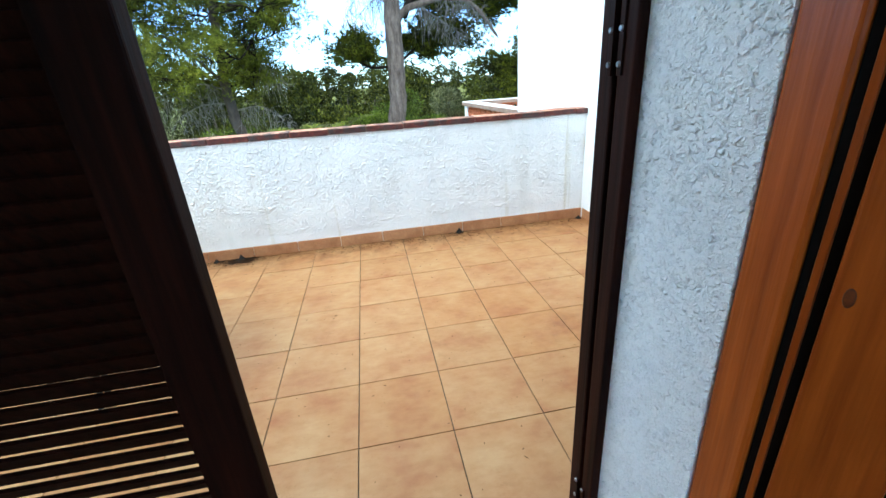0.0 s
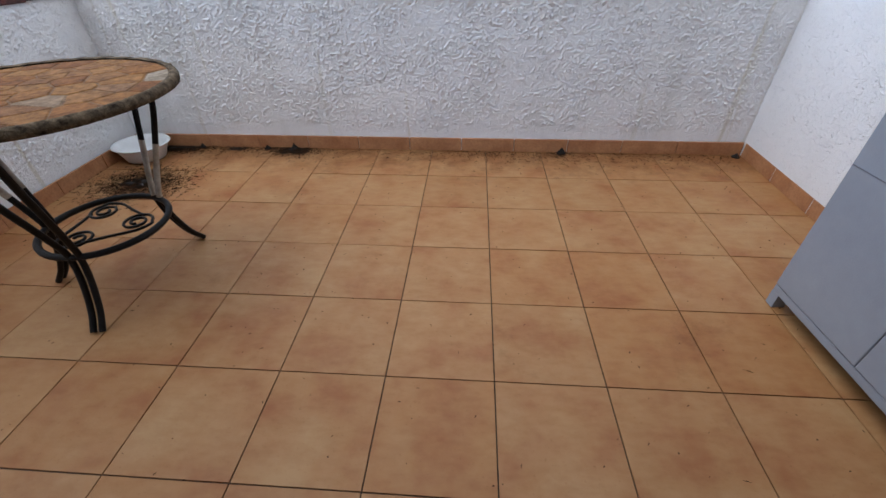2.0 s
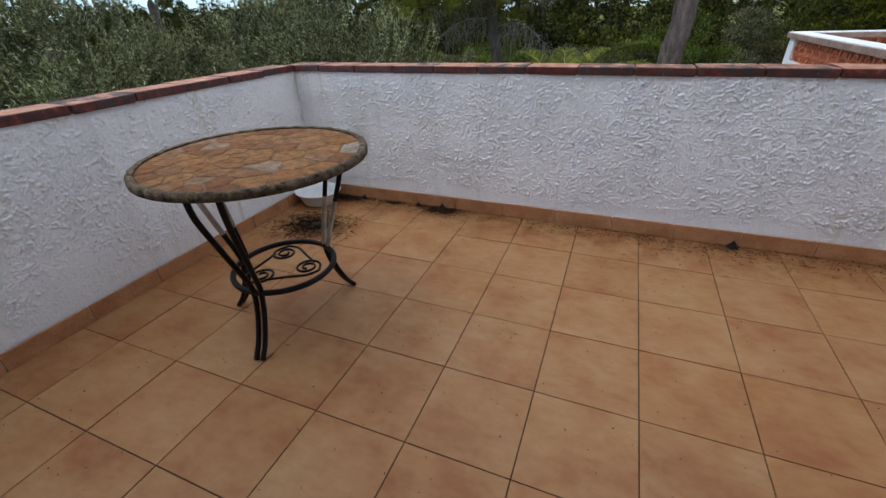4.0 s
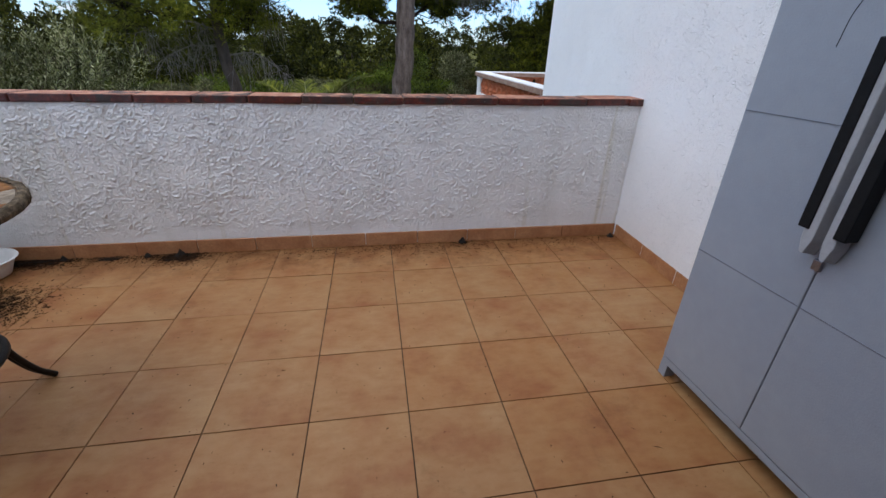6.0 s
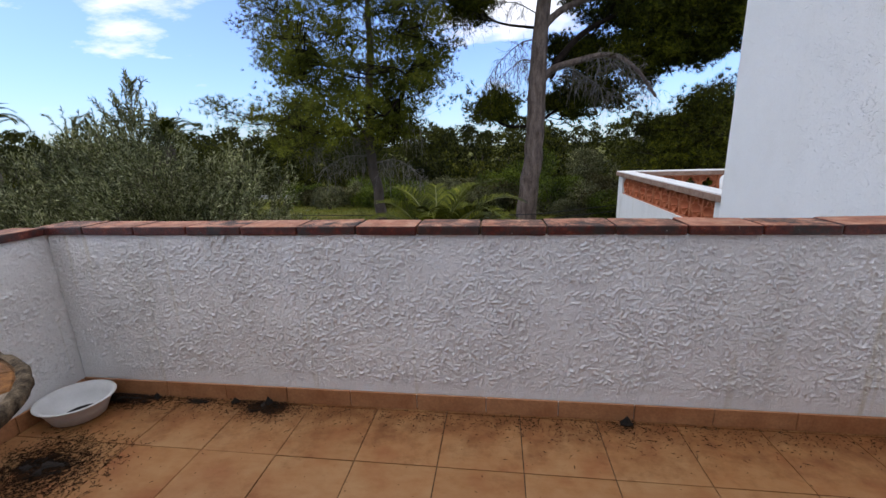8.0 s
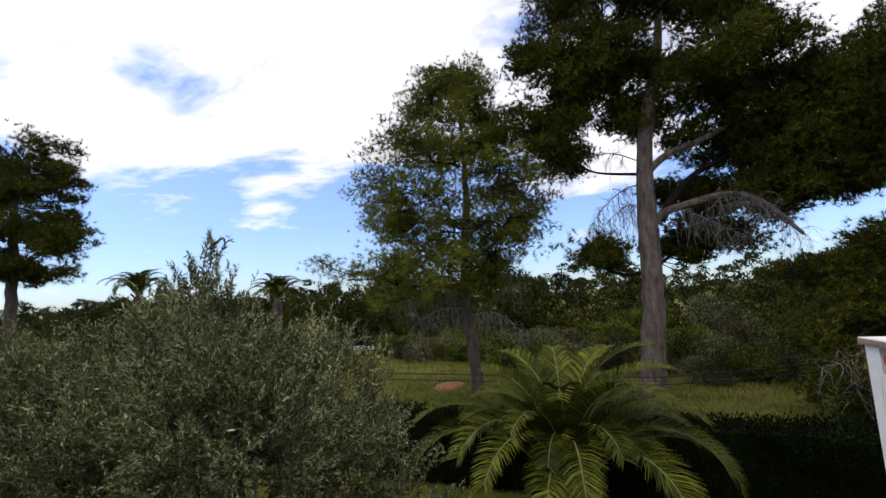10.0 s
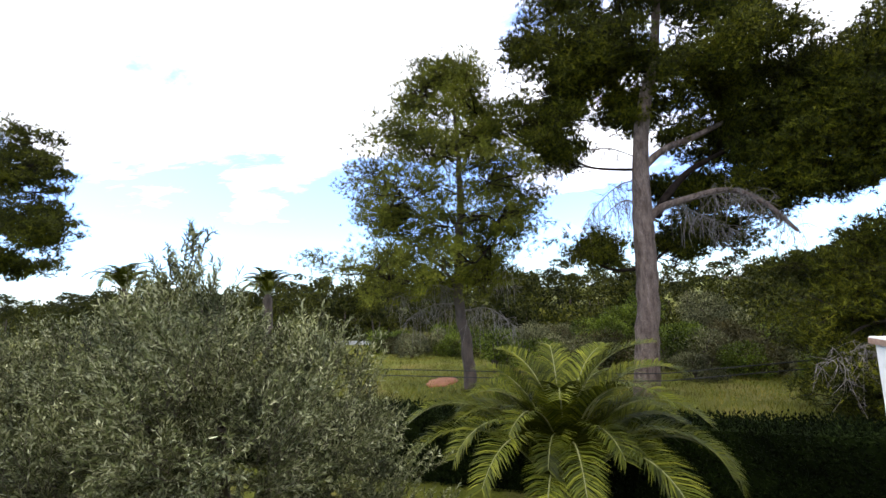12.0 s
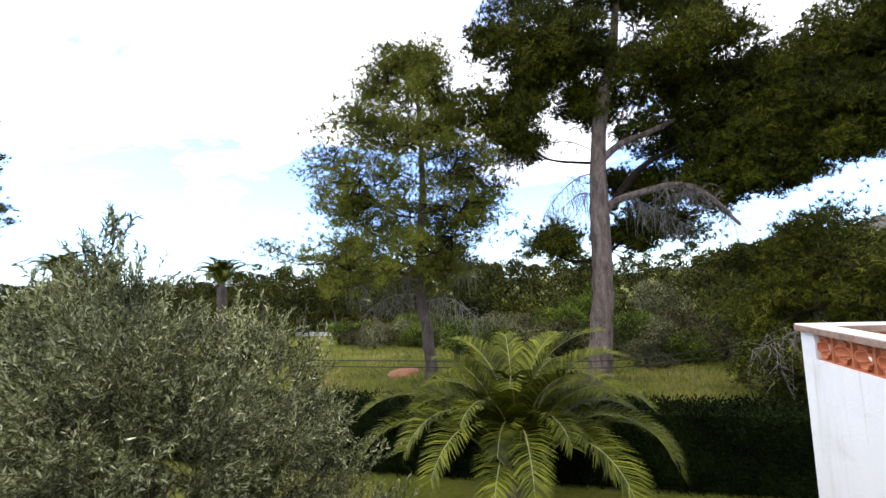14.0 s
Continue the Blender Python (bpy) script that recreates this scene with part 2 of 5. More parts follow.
def leaf_material(name, tones, rough=0.65, scale=1.2, spec=0.12):
    """Foliage: each leaf takes its own tone, and clumps vary broadly."""
    m, n, l, b = nodes_of(name)
    rnd = n.new("ShaderNodeNewGeometry").outputs["Random Per Island"]
    c = ramp(n, l, rnd, tuple((k / (len(tones) - 1), t) for k, t in enumerate(tones)))
    # broad noise puts sunlit and shaded clumps into the leaf colour
    broad = ramp(n, l, noise_node(n, l, scale, 4, 0.6), ((0.34, (0.34, 0.37, 0.32)), (0.66, (1.55, 1.48, 1.25))))
    l.new(mixed(n, l, 1.0, c, broad, "MULTIPLY"), b.inputs["Base Color"])
    b.inputs["Roughness"].default_value = rough
    b.inputs["Specular IOR Level"].default_value = spec
    return m


def ground_material():
    m, n, l, b = nodes_of("dry_grass_ground")
    g = ramp(n, l, noise_node(n, l, 0.35, 9, 0.72), ((0.3, (0.07, 0.085, 0.010)), (0.5, (0.125, 0.135, 0.018)), (0.62, (0.19, 0.165, 0.045)), (0.78, (0.25, 0.17, 0.08))))
    f = ramp(n, l, noise_node(n, l, 9, 6, 0.7), ((0.25, (0.5, 0.52, 0.45)), (0.7, (1, 1, 1))))
    l.new(mixed(n, l, 1.0, g, f, "MULTIPLY"), b.inputs["Base Color"])
    b.inputs["Roughness"].default_value = 0.95
    b.inputs["Specular IOR Level"].default_value = 0.1
    bump(n, l, b, noise_node(n, l, 14, 6, 0.7), 0.05)
    return m


TILE_A, TILE_B, TILE_C = (0.285, 0.115, 0.041), (0.350, 0.178, 0.069), (0.390, 0.225, 0.097)
M_TILE = tile_material()
M_GROUT = plain("dark_grout", (0.030, 0.019, 0.012), (0.11, 0.062, 0.036), 12, 0.95, 0.002, 120)
M_SKIRT = plain("terracotta_skirting", (0.36, 0.15, 0.062), (0.52, 0.26, 0.12), 9, 0.5, 0.001, 60)
M_STUCCO = stucco("white_parapet_stucco", (0.91, 0.905, 0.895), 0.0044, 120, 0.18)
M_STUCCO_WALL = stucco("white_wall_stucco", (0.90, 0.90, 0.90), 0.0055, 70, 0.04)
M_REVEAL = stucco("white_reveal_stucco", (0.92, 0.925, 0.93), 0.0085, 95, 0.02)
M_COPING = coping_material()
M_DARKWOOD = wood_material("dark_stained_wood", (0.003, 0.001, 0.0007), (0.028, 0.006, 0.0026), 0.7, gloss=0.08)
M_DOORWOOD = wood_material("varnished_brown_wood", (0.22, 0.035, 0.003), (0.46, 0.100, 0.009), 0.35)
M_KNOT = plain("wood_knot", (0.05, 0.010, 0.002), (0.22, 0.045, 0.005), 60, 0.4)
# flat black that stands for the shade in narrow door gaps
M_GAP_SHADE = plain("black_gap_shade", (0.003, 0.003, 0.003), (0.007, 0.006, 0.006), 20, 0.7, spec=0.1)
M_STEEL = plain("dull_steel", (0.22, 0.22, 0.23), (0.38, 0.38, 0.40), 30, 0.35, metal=1.0)
M_CABINET = plain("pale_grey_plastic", (0.27, 0.30, 0.35), (0.31, 0.34, 0.385), 3, 0.45, 0.0006, 180, fine=0.05)
M_CABINET_DARK = plain("mid_grey_plastic", (0.13, 0.14, 0.17), (0.16, 0.17, 0.20), 4, 0.5, 0.0006, 160, fine=0.08)
M_HANDLE = plain("light_grey_handle_plastic", (0.34, 0.35, 0.365), (0.42, 0.43, 0.45), 12, 0.38, fine=0.1)
M_BLACK = plain("black_plastic", (0.006, 0.006, 0.007), (0.012, 0.012, 0.013), 12, 0.55, spec=0.15)
M_IRON = plain("black_wrought_iron", (0.004, 0.004, 0.004), (0.014, 0.012, 0.011), 22, 0.5, 0.001, 90, spec=0.2)
M_BAREPAINT = plain("flaking_cream_paint", (0.36, 0.31, 0.23), (0.6, 0.55, 0.46), 28, 0.7, 0.002, 80)
M_RIM = plain("weathered_stone_rim", (0.022, 0.014, 0.008), (0.27, 0.20, 0.125), 42, 0.9, 0.006, 130, spec=0.15, fine=0.55)
M_MORTAR = plain("table_mortar", (0.09, 0.045, 0.018), (0.26, 0.14, 0.06), 60, 0.9, 0.002, 150)
M_BOWL = plain("white_plastic", (0.70, 0.70, 0.68), (0.80, 0.80, 0.79), 10, 0.4, fine=0.06)
M_DIRT = plain("black_leaf_dirt", (0.004, 0.003, 0.002), (0.020, 0.012, 0.007), 40, 0.95, 0.004, 90)
M_NEEDLE = leaf_material("dry_needles", ((0.005, 0.003, 0.001), (0.022, 0.010, 0.004), (0.07, 0.03, 0.012)), 0.8, 6)
M_RED = plain("red_fabric", (0.24, 0.010, 0.008), (0.36, 0.026, 0.018), 14, 0.8, 0.001, 300)
M_PINK = plain("woven_pink_trim", (0.30, 0.10, 0.12), (0.48, 0.24, 0.25), 160, 0.8, 0.001, 400)
M_LATTICE = plain("orange_clay_lattice", (0.46, 0.13, 0.05), (0.60, 0.21, 0.09), 14, 0.75, 0.002, 90)
M_BALCAP = plain("worn_brown_clay_capping", (0.22, 0.125, 0.085), (0.40, 0.27, 0.20), 14, 0.8, 0.003, 90)
M_WHITEPAINT = plain("white_masonry_paint", (0.76, 0.75, 0.73), (0.84, 0.84, 0.83), 3, 0.8, 0.003, 50, fine=0.1)
M_BALWALL = stucco("stained_balcony_render", (0.84, 0.83, 0.81), 0.002, 50, 0.2)
# kept pale so that the unseen room throws more light on the reveal
M_INTERIOR = plain("room_plaster", (0.70, 0.69, 0.67), (0.78, 0.77, 0.75), 2, 0.9, 0.001, 60)
M_BARK = plain("pine_bark", (0.09, 0.058, 0.042), (0.34, 0.255, 0.21), 7, 0.95, 0.14, 16, stretch=(1, 1, 0.3), fine=0.5)
M_BARK_DARK = plain("dark_pine_bark", (0.05, 0.036, 0.028), (0.12, 0.09, 0.07), 6, 0.95, 0.04, 14, stretch=(1, 1, 0.35))
# near-black copy of the bark: shade inside the crowns put into the colour
M_SHADED_LIMB = plain("shaded_limb_bark", (0.012, 0.009, 0.007), (0.035, 0.026, 0.02), 6, 0.95, spec=0.05)
M_TWIG = plain("grey_dead_twigs", (0.16, 0.14, 0.125), (0.32, 0.28, 0.25), 5, 0.95)
M_PINE = leaf_material("pine_needles", ((0.004, 0.006, 0.001), (0.036, 0.044, 0.003), (0.165, 0.168, 0.010)), 0.6, 0.55)
M_PINE_LIGHT = leaf_material("light_pine_needles", ((0.0411, 0.0505, 0.0052), (0.1184, 0.1339, 0.0113), (0.2471, 0.2471, 0.0309)), 0.6, 0.7)
M_OLIVE = leaf_material("olive_leaves", ((0.0263, 0.0334, 0.0101), (0.1013, 0.1165, 0.0426), (0.2179, 0.233, 0.1216), (0.4256, 0.4407, 0.304)), 0.6, 2.2, 0.12)
M_PALM = leaf_material("palm_leaflets", ((0.0211, 0.0298, 0.0028), (0.0657, 0.0805, 0.0053), (0.1401, 0.149, 0.0141)), 0.55, 1.6, 0.12)
M_PALMSTEM = plain("palm_stem", (0.14, 0.16, 0.05), (0.26, 0.25, 0.10), 9, 0.6)
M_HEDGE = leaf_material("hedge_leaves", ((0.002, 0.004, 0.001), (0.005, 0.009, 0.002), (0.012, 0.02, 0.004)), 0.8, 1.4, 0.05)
M_SHRUB = leaf_material("green_shrub_leaves", ((0.0239, 0.0368, 0.0046), (0.0736, 0.103, 0.0101), (0.1656, 0.2116, 0.0239)), 0.6, 0.8)
M_SHRUB_GREY = leaf_material("grey_shrub_leaves", ((0.0414, 0.046, 0.0184), (0.1104, 0.115, 0.0552), (0.2208, 0.2162, 0.1288)), 0.6, 0.8)
M_SHRUB_BROWN = leaf_material("brown_shrub_leaves", ((0.032, 0.028, 0.010), (0.055, 0.048, 0.018), (0.085, 0.072, 0.03)), 0.7, 0.8)
M_FARWOOD = leaf_material("far_wood_foliage", ((0.011, 0.0143, 0.0022), (0.033, 0.0385, 0.0044), (0.0935, 0.0946, 0.011)), 0.7, 0.18)
M_GRASS = leaf_material("grass_blades", ((0.0765, 0.0892, 0.0085), (0.1445, 0.1487, 0.0204), (0.2465, 0.2125, 0.0638)), 0.7, 0.5)
M_GROUND = ground_material()
M_SOIL = plain("orange_soil", (0.24, 0.085, 0.03), (0.36, 0.15, 0.065), 3, 0.95, 0.02, 12)
M_HILL = plain("scrub_hillside", (0.045, 0.046, 0.036), (0.10, 0.092, 0.07), 0.02, 1.0)
M_CABLE = plain("black_cable", (0.01, 0.01, 0.01), (0.02, 0.02, 0.02), 5, 0.7)
M_ROOFTILE = plain("orange_roof_tile", (0.26, 0.10, 0.055), (0.36, 0.17, 0.10), 3, 0.8)
M_FASCIA = plain("weathered_white_fascia", (0.55, 0.55, 0.53), (0.74, 0.74, 0.72), 4, 0.8, 0.003, 40)


# ---- mesh helpers ----
def mesh_from(verts, faces, smooth=False):
    """A mesh from arrays: verts (n,3), faces (m,3) or (m,4)."""
    verts, faces = np.asarray(verts, dtype=np.float32), np.asarray(faces, dtype=np.int32)
    me = bpy.data.meshes.new("mesh")
    k = faces.shape[1]
    me.vertices.add(len(verts)); me.vertices.foreach_set("co", verts.ravel())
    me.loops.add(faces.size); me.loops.foreach_set("vertex_index", faces.ravel())
    me.polygons.add(len(faces))
    me.polygons.foreach_set("loop_start", np.arange(0, faces.size, k, dtype=np.int32))
    if smooth:
        me.polygons.foreach_set("use_smooth", np.ones(len(faces), dtype=bool))
    me.update(calc_edges=True)
    me.validate()
    return me


def mesh_of(bm, smooth=False):
    me = bpy.data.meshes.new("mesh")
    bmesh.ops.recalc_face_normals(bm, faces=bm.faces)
    for f in bm.faces:
        f.smooth = smooth
    bm.to_mesh(me)
    bm.free()
    return me


def part(name, shape, material, parent=None, label="", smooth=False, m=None):
    """One mesh object, from a bmesh or a mesh, under its parent."""
    me = shape if isinstance(shape, bpy.types.Mesh) else mesh_of(shape, smooth)
    if not me.materials:
        me.materials.append(material)
    ob = new(name, me)
    if parent is not None:
        ob.parent = parent
    if m is not None:
        ob.matrix_basis = m
    return tagged(ob, label)


def thing(name, label, category, group="", m=None, kind=""):
    ob = new(name)
    ob.empty_display_size = 0.1
    if m is not None:
        ob.matrix_basis = m
    return tagged(ob, label, category, group, kind)


def box(bm, x0, x1, y0, y1, z0, z1, bevel=0.0, m=None):
    made = bmesh.ops.create_cube(bm, size=1.0)["verts"]
    bmesh.ops.scale(bm, vec=(x1 - x0, y1 - y0, z1 - z0), verts=made)
    bmesh.ops.translate(bm, vec=((x0 + x1) / 2, (y0 + y1) / 2, (z0 + z1) / 2), verts=made)
    if m is not None:
        bmesh.ops.transform(bm, matrix=m, verts=made)
    if bevel:
        edges = list({e for v in made for e in v.link_edges})
        bmesh.ops.bevel(bm, geom=edges, offset=bevel, segments=2, profile=0.6, affect="EDGES")
    return bm


def boxes(*rows, bevel=0.0):
    bm = bmesh.new()
    for r in rows:
        box(bm, *r, bevel=bevel)
    return bm


def prism(outline, z0, z1, bm=None):
    """An upright prism over an outline in plan."""
    bm = bm or bmesh.new()
    low = [bm.verts.new((x, y, z0)) for x, y in outline]
    high = [bm.verts.new((x, y, z1)) for x, y in outline]
    bm.faces.new(low[::-1]); bm.faces.new(high)
    for k in range(len(outline)):
        j = (k + 1) % len(outline)
        bm.faces.new((low[k], low[j], high[j], high[k]))
    return bm


def tube_arrays(points, radii, sides=8, base=0):
    pts = np.asarray(points, dtype=float)
    n = len(pts)
    rad = np.broadcast_to(np.asarray(radii, dtype=float), (n,))
    tan = np.gradient(pts, axis=0)
    tan /= np.linalg.norm(tan, axis=1)[:, None] + 1e-9
    ref = np.array((0.31, 0.17, 0.94)) if abs(tan[:, 2]).mean() < 0.8 else np.array((0.94, 0.3, 0.1))
    u = np.cross(tan, ref); u /= np.linalg.norm(u, axis=1)[:, None] + 1e-9
    v = np.cross(tan, u)
    ang = np.linspace(0, 2 * np.pi, sides, endpoint=False)
    ring = u[:, None, :] * np.cos(ang)[None, :, None] + v[:, None, :] * np.sin(ang)[None, :, None]
    verts = (pts[:, None, :] + ring * rad[:, None, None]).reshape(-1, 3)
    a = np.arange(n - 1)[:, None] * sides + np.arange(sides)[None, :]
    b = np.arange(n - 1)[:, None] * sides + (np.arange(sides)[None, :] + 1) % sides
    faces = np.stack((a, b, b + sides, a + sides), axis=-1).reshape(-1, 4)
    return verts, faces + base


def tubes(list_of_paths, sides=8):
    """Tubes along several paths [(points, radii), ...] as one mesh."""
    vs, fs, k = [], [], 0
    for pts, rad in list_of_paths:
        v, f = tube_arrays(pts, rad, sides, k)
        vs.append(v); fs.append(f); k += len(v)
    return mesh_from(np.concatenate(vs), np.concatenate(fs), True)


def spline(points, n=24):
    """A smooth line through a few points."""
    p = np.asarray(points, dtype=float)
    p = np.vstack((2 * p[0] - p[1], p, 2 * p[-1] - p[-2]))
    out = []
    per = max(2, n // (len(p) - 3))
    for k in range(1, len(p) - 2):
        for t in np.linspace(0, 1, per, endpoint=False):
            a, b, c, d = p[k - 1], p[k], p[k + 1], p[k + 2]
            out.append(0.5 * (2 * b + (c - a) * t + (2 * a - 5 * b + 4 * c - d) * t ** 2 + (3 * b - a - 3 * c + d) * t ** 3))
    out.append(p[-2])
    return np.array(out)


def rounded_grid(origin, along, up, width, height, step, relief, scale, seed):
    """A wall face as a fine grid whose vertices stand a little in and out."""
    nu, nv = max(2, int(width / step)), max(2, int(height / step))
    origin, along, up = map(np.asarray, (origin, along, up))
    out = np.cross(along, up)
    verts = np.empty(((nu + 1) * (nv + 1), 3))
    k = 0
    for i in range(nu + 1):
        for j in range(nv + 1):
            p = origin + along * (width * i / nu) + up * (height * j / nv)
            q = Vector(p)
            warp = 0.85 + 0.7 * noise.noise(q * 5.0 + Vector((0, 0, seed)))
            bent = q + Vector((noise.noise(q * 60), noise.noise(q * 60 + Vector((9, 0, 0))), noise.noise(q * 60 + Vector((0, 9, 0))))) * 0.004
            size = min(1.0, max(0.1, 0.55 + 1.1 * noise.noise(q * scale * 0.4 + Vector((seed, 0, 0)))))
            g = size * max(0.0, 0.62 - noise.voronoi(bent * scale)[0][0]) + 0.3 * max(0.0, noise.noise(q * scale * 2.1 + Vector((0, seed, 0))))
            # the last hand's breadth above the skirting is smoothed off
            smooth = min(1.0, max(0.15, (height * j / nv - 0.10 - 0.03 * noise.noise(q * 7.0)) * 14))
            h = min(1.0, max(0.45, warp)) * g * smooth * relief + noise.noise(q * 2.1 + Vector((0, seed, 0))) * 0.006 - 0.2 * relief
            verts[k] = p + out * h
            k += 1
    i, j = np.meshgrid(np.arange(nu), np.arange(nv), indexing="ij")
    a = (i * (nv + 1) + j).ravel()
    return mesh_from(verts, np.stack((a, a + nv + 1, a + nv + 2, a + 1), axis=1), True)


# ---- the plan ----
P = 0.34            # pitch of the floor tiles
FAR = 1.385         # inner face of the long parapet
TOP = 0.862         # underside of its coping
BACK = -1.17        # outer face of the house wall
LEFT_A, LEFT_B = (-2.31, FAR), (-2.31, BACK)   # inner face of the short parapet


def side_x(y):
    return 1.522 + 0.030 * y   # face of the neighbour's gable wall


rng = np.random.default_rng(7)

# ---- terrace floor ----
floor = part("floor", boxes((-2.75, 1.9, -2.9, 1.62, -0.25, -0.0045)), M_GROUT)
tagged(floor, "terrace floor of beige terracotta tiles with dark joints", "floor", kind="structure")

# ---- long parapet ----
wall_north = part("wall_north", boxes((-2.31, 1.70, FAR + 0.006, FAR + 0.15, -2.9, TOP)), M_STUCCO)
tagged(wall_north, "low white stucco parapet with weather stains", "wall", kind="structure")
part("render_face", rounded_grid((-2.31, FAR, 0.0), (1, 0, 0), (0, 0, 1), 3.89, TOP, 0.0042, 0.0235, 74, 3), M_STUCCO, wall_north)
wall_west = part("wall_west", boxes((-2.46, -2.316, BACK, FAR + 0.15, -2.9, TOP)), M_STUCCO)
tagged(wall_west, "low white stucco parapet at the terrace's end", "wall", kind="structure")
part("render_face", rounded_grid((-2.31, BACK, 0.0), (0, 1, 0), (0, 0, 1), FAR - BACK, TOP, 0.0044, 0.0235, 74, 9), M_STUCCO, wall_west)

# ---- neighbour's house: gable wall beside the terrace, front wall, roof ----
EDGE = 3.12


def gable_top(y):
    return 2.79 + 0.42 * (EDGE - y)


bm = bmesh.new()
ys = [BACK - 1.2, EDGE]
pts = [(side_x(y), y) for y in ys]
vs = [bm.verts.new((x, y, z)) for x, y, z in ((*pts[0], -2.9), (*pts[1], -2.9), (*pts[1], gable_top(EDGE)), (*pts[0], gable_top(ys[0])))]
ws = [bm.verts.new((v.co.x + 0.28, v.co.y, v.co.z)) for v in vs]
bm.faces.new(vs); bm.faces.new(ws[::-1])
for k in range(4):
    bm.faces.new((vs[k], ws[k], ws[(k + 1) % 4], vs[(k + 1) % 4]))
wall_east = part("wall_east", bm, M_STUCCO_WALL)
tagged(wall_east, "tall white stucco gable wall of the neighbouring house", "wall", kind="structure")

house = thing("neighbour_house", "white stucco house with a sloping roof and pale verge board", "house")
part("front_wall", boxes((1.90, 7.5, EDGE - 0.28, EDGE - 0.004, -2.9, 2.6)), M_WHITEPAINT, house)
bm = bmesh.new()
slope = math.atan(0.42)
box(bm, 1.482, 7.8, -6.0, 0.0, 0.0, 0.16, m=pose(0, EDGE + 0.12, gable_top(EDGE) - 0.035, -math.degrees(slope)))
part("roof", bm, M_ROOFTILE, house)
bm = bmesh.new()
box(bm, 1.45, 1.48, -6.0, 0.06, -0.03, 0.17, 0.004, m=pose(0, EDGE + 0.12, gable_top(EDGE) - 0.035, -math.degrees(slope)))
part("verge_board", bm, M_FASCIA, house)
bm = bmesh.new()
box(bm, 1.482, 1.62, -6.0, 0.0, -0.012, -0.004, m=pose(0, EDGE + 0.12, gable_top(EDGE) - 0.035, -math.degrees(slope)))
part("soffit", bm, M_FASCIA, house)

# ---- the house behind: wall with the doorway, reveal, room ----
DOOR_L, DOOR_R, HEAD = -1.10, 0.205, 2.12
INNER = -1.41
wall_south = part("wall_south", boxes((-2.9, DOOR_L, INNER, BACK, -0.05, 3.0), (DOOR_L, DOOR_R, INNER, BACK, HEAD, 3.0)), M_REVEAL)
tagged(wall_south, "white stucco house wall with a doorway to the terrace", "wall", kind="structure")
bm = prism([(DOOR_R + 0.012, BACK), (1.60, BACK), (1.60, INNER), (0.251, INNER), (0.207, -1.25), (DOOR_R + 0.012, -1.245)], -0.05, 3.0)
part("reveal", bm, M_REVEAL, wall_south)
# unseen room; the wide opening at the back is added to light the reveal
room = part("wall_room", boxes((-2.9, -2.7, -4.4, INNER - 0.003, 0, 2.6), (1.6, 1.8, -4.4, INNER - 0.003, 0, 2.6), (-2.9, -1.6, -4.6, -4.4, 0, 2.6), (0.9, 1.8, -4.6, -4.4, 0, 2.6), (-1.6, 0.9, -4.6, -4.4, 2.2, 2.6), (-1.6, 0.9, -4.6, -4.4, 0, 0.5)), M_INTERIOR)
tagged(room, "plain plaster walls of the unseen room, with an opening added for light", "wall", kind="structure")
ceil = part("ceiling", boxes((-2.9, 1.8, -4.6, INNER + 0.0, 2.6, 2.75)), M_INTERIOR)
tagged(ceil, "plain room ceiling", "ceiling", kind="structure")
part("room_floor", boxes((-2.9, 1.8, -4.6, INNER - 0.2, -0.004, 0.004)), M_TILE, floor)
part("door_sill", boxes((DOOR_L, DOOR_R, -1.60, BACK + 0.02, -0.004, 0.012), bevel=0.003), M_SKIRT, floor)

# shutter frame and leaves
frame_door = thing("door_1", "dark-stained double louvred shutter door, one leaf open", "door", kind="structure")
FY0, FY1 = -1.25, BACK + 0.004
part("jamb", boxes((0.190, 0.216, FY0, -1.214, 0.012, HEAD), bevel=0.003), M_DARKWOOD, frame_door)
part("hinge_stile", boxes((0.189, 0.2165, -1.203, FY1, 0.012, HEAD), bevel=0.004), M_DARKWOOD, frame_door)
part("jamb", boxes((DOOR_L - 0.03, DOOR_L + 0.03, FY0, FY1, 0.012, HEAD), bevel=0.004), M_DARKWOOD, frame_door)
part("lintel", boxes((DOOR_L + 0.03, 0.189, FY0, FY1, HEAD - 0.05, HEAD), bevel=0.004), M_DARKWOOD, frame_door)
# black strip in place of the shade between jamb and stile
part("gap_shade", boxes((0.198, 0.214, -1.214, -1.203, 0.02, HEAD - 0.055)), M_GAP_SHADE, frame_door)


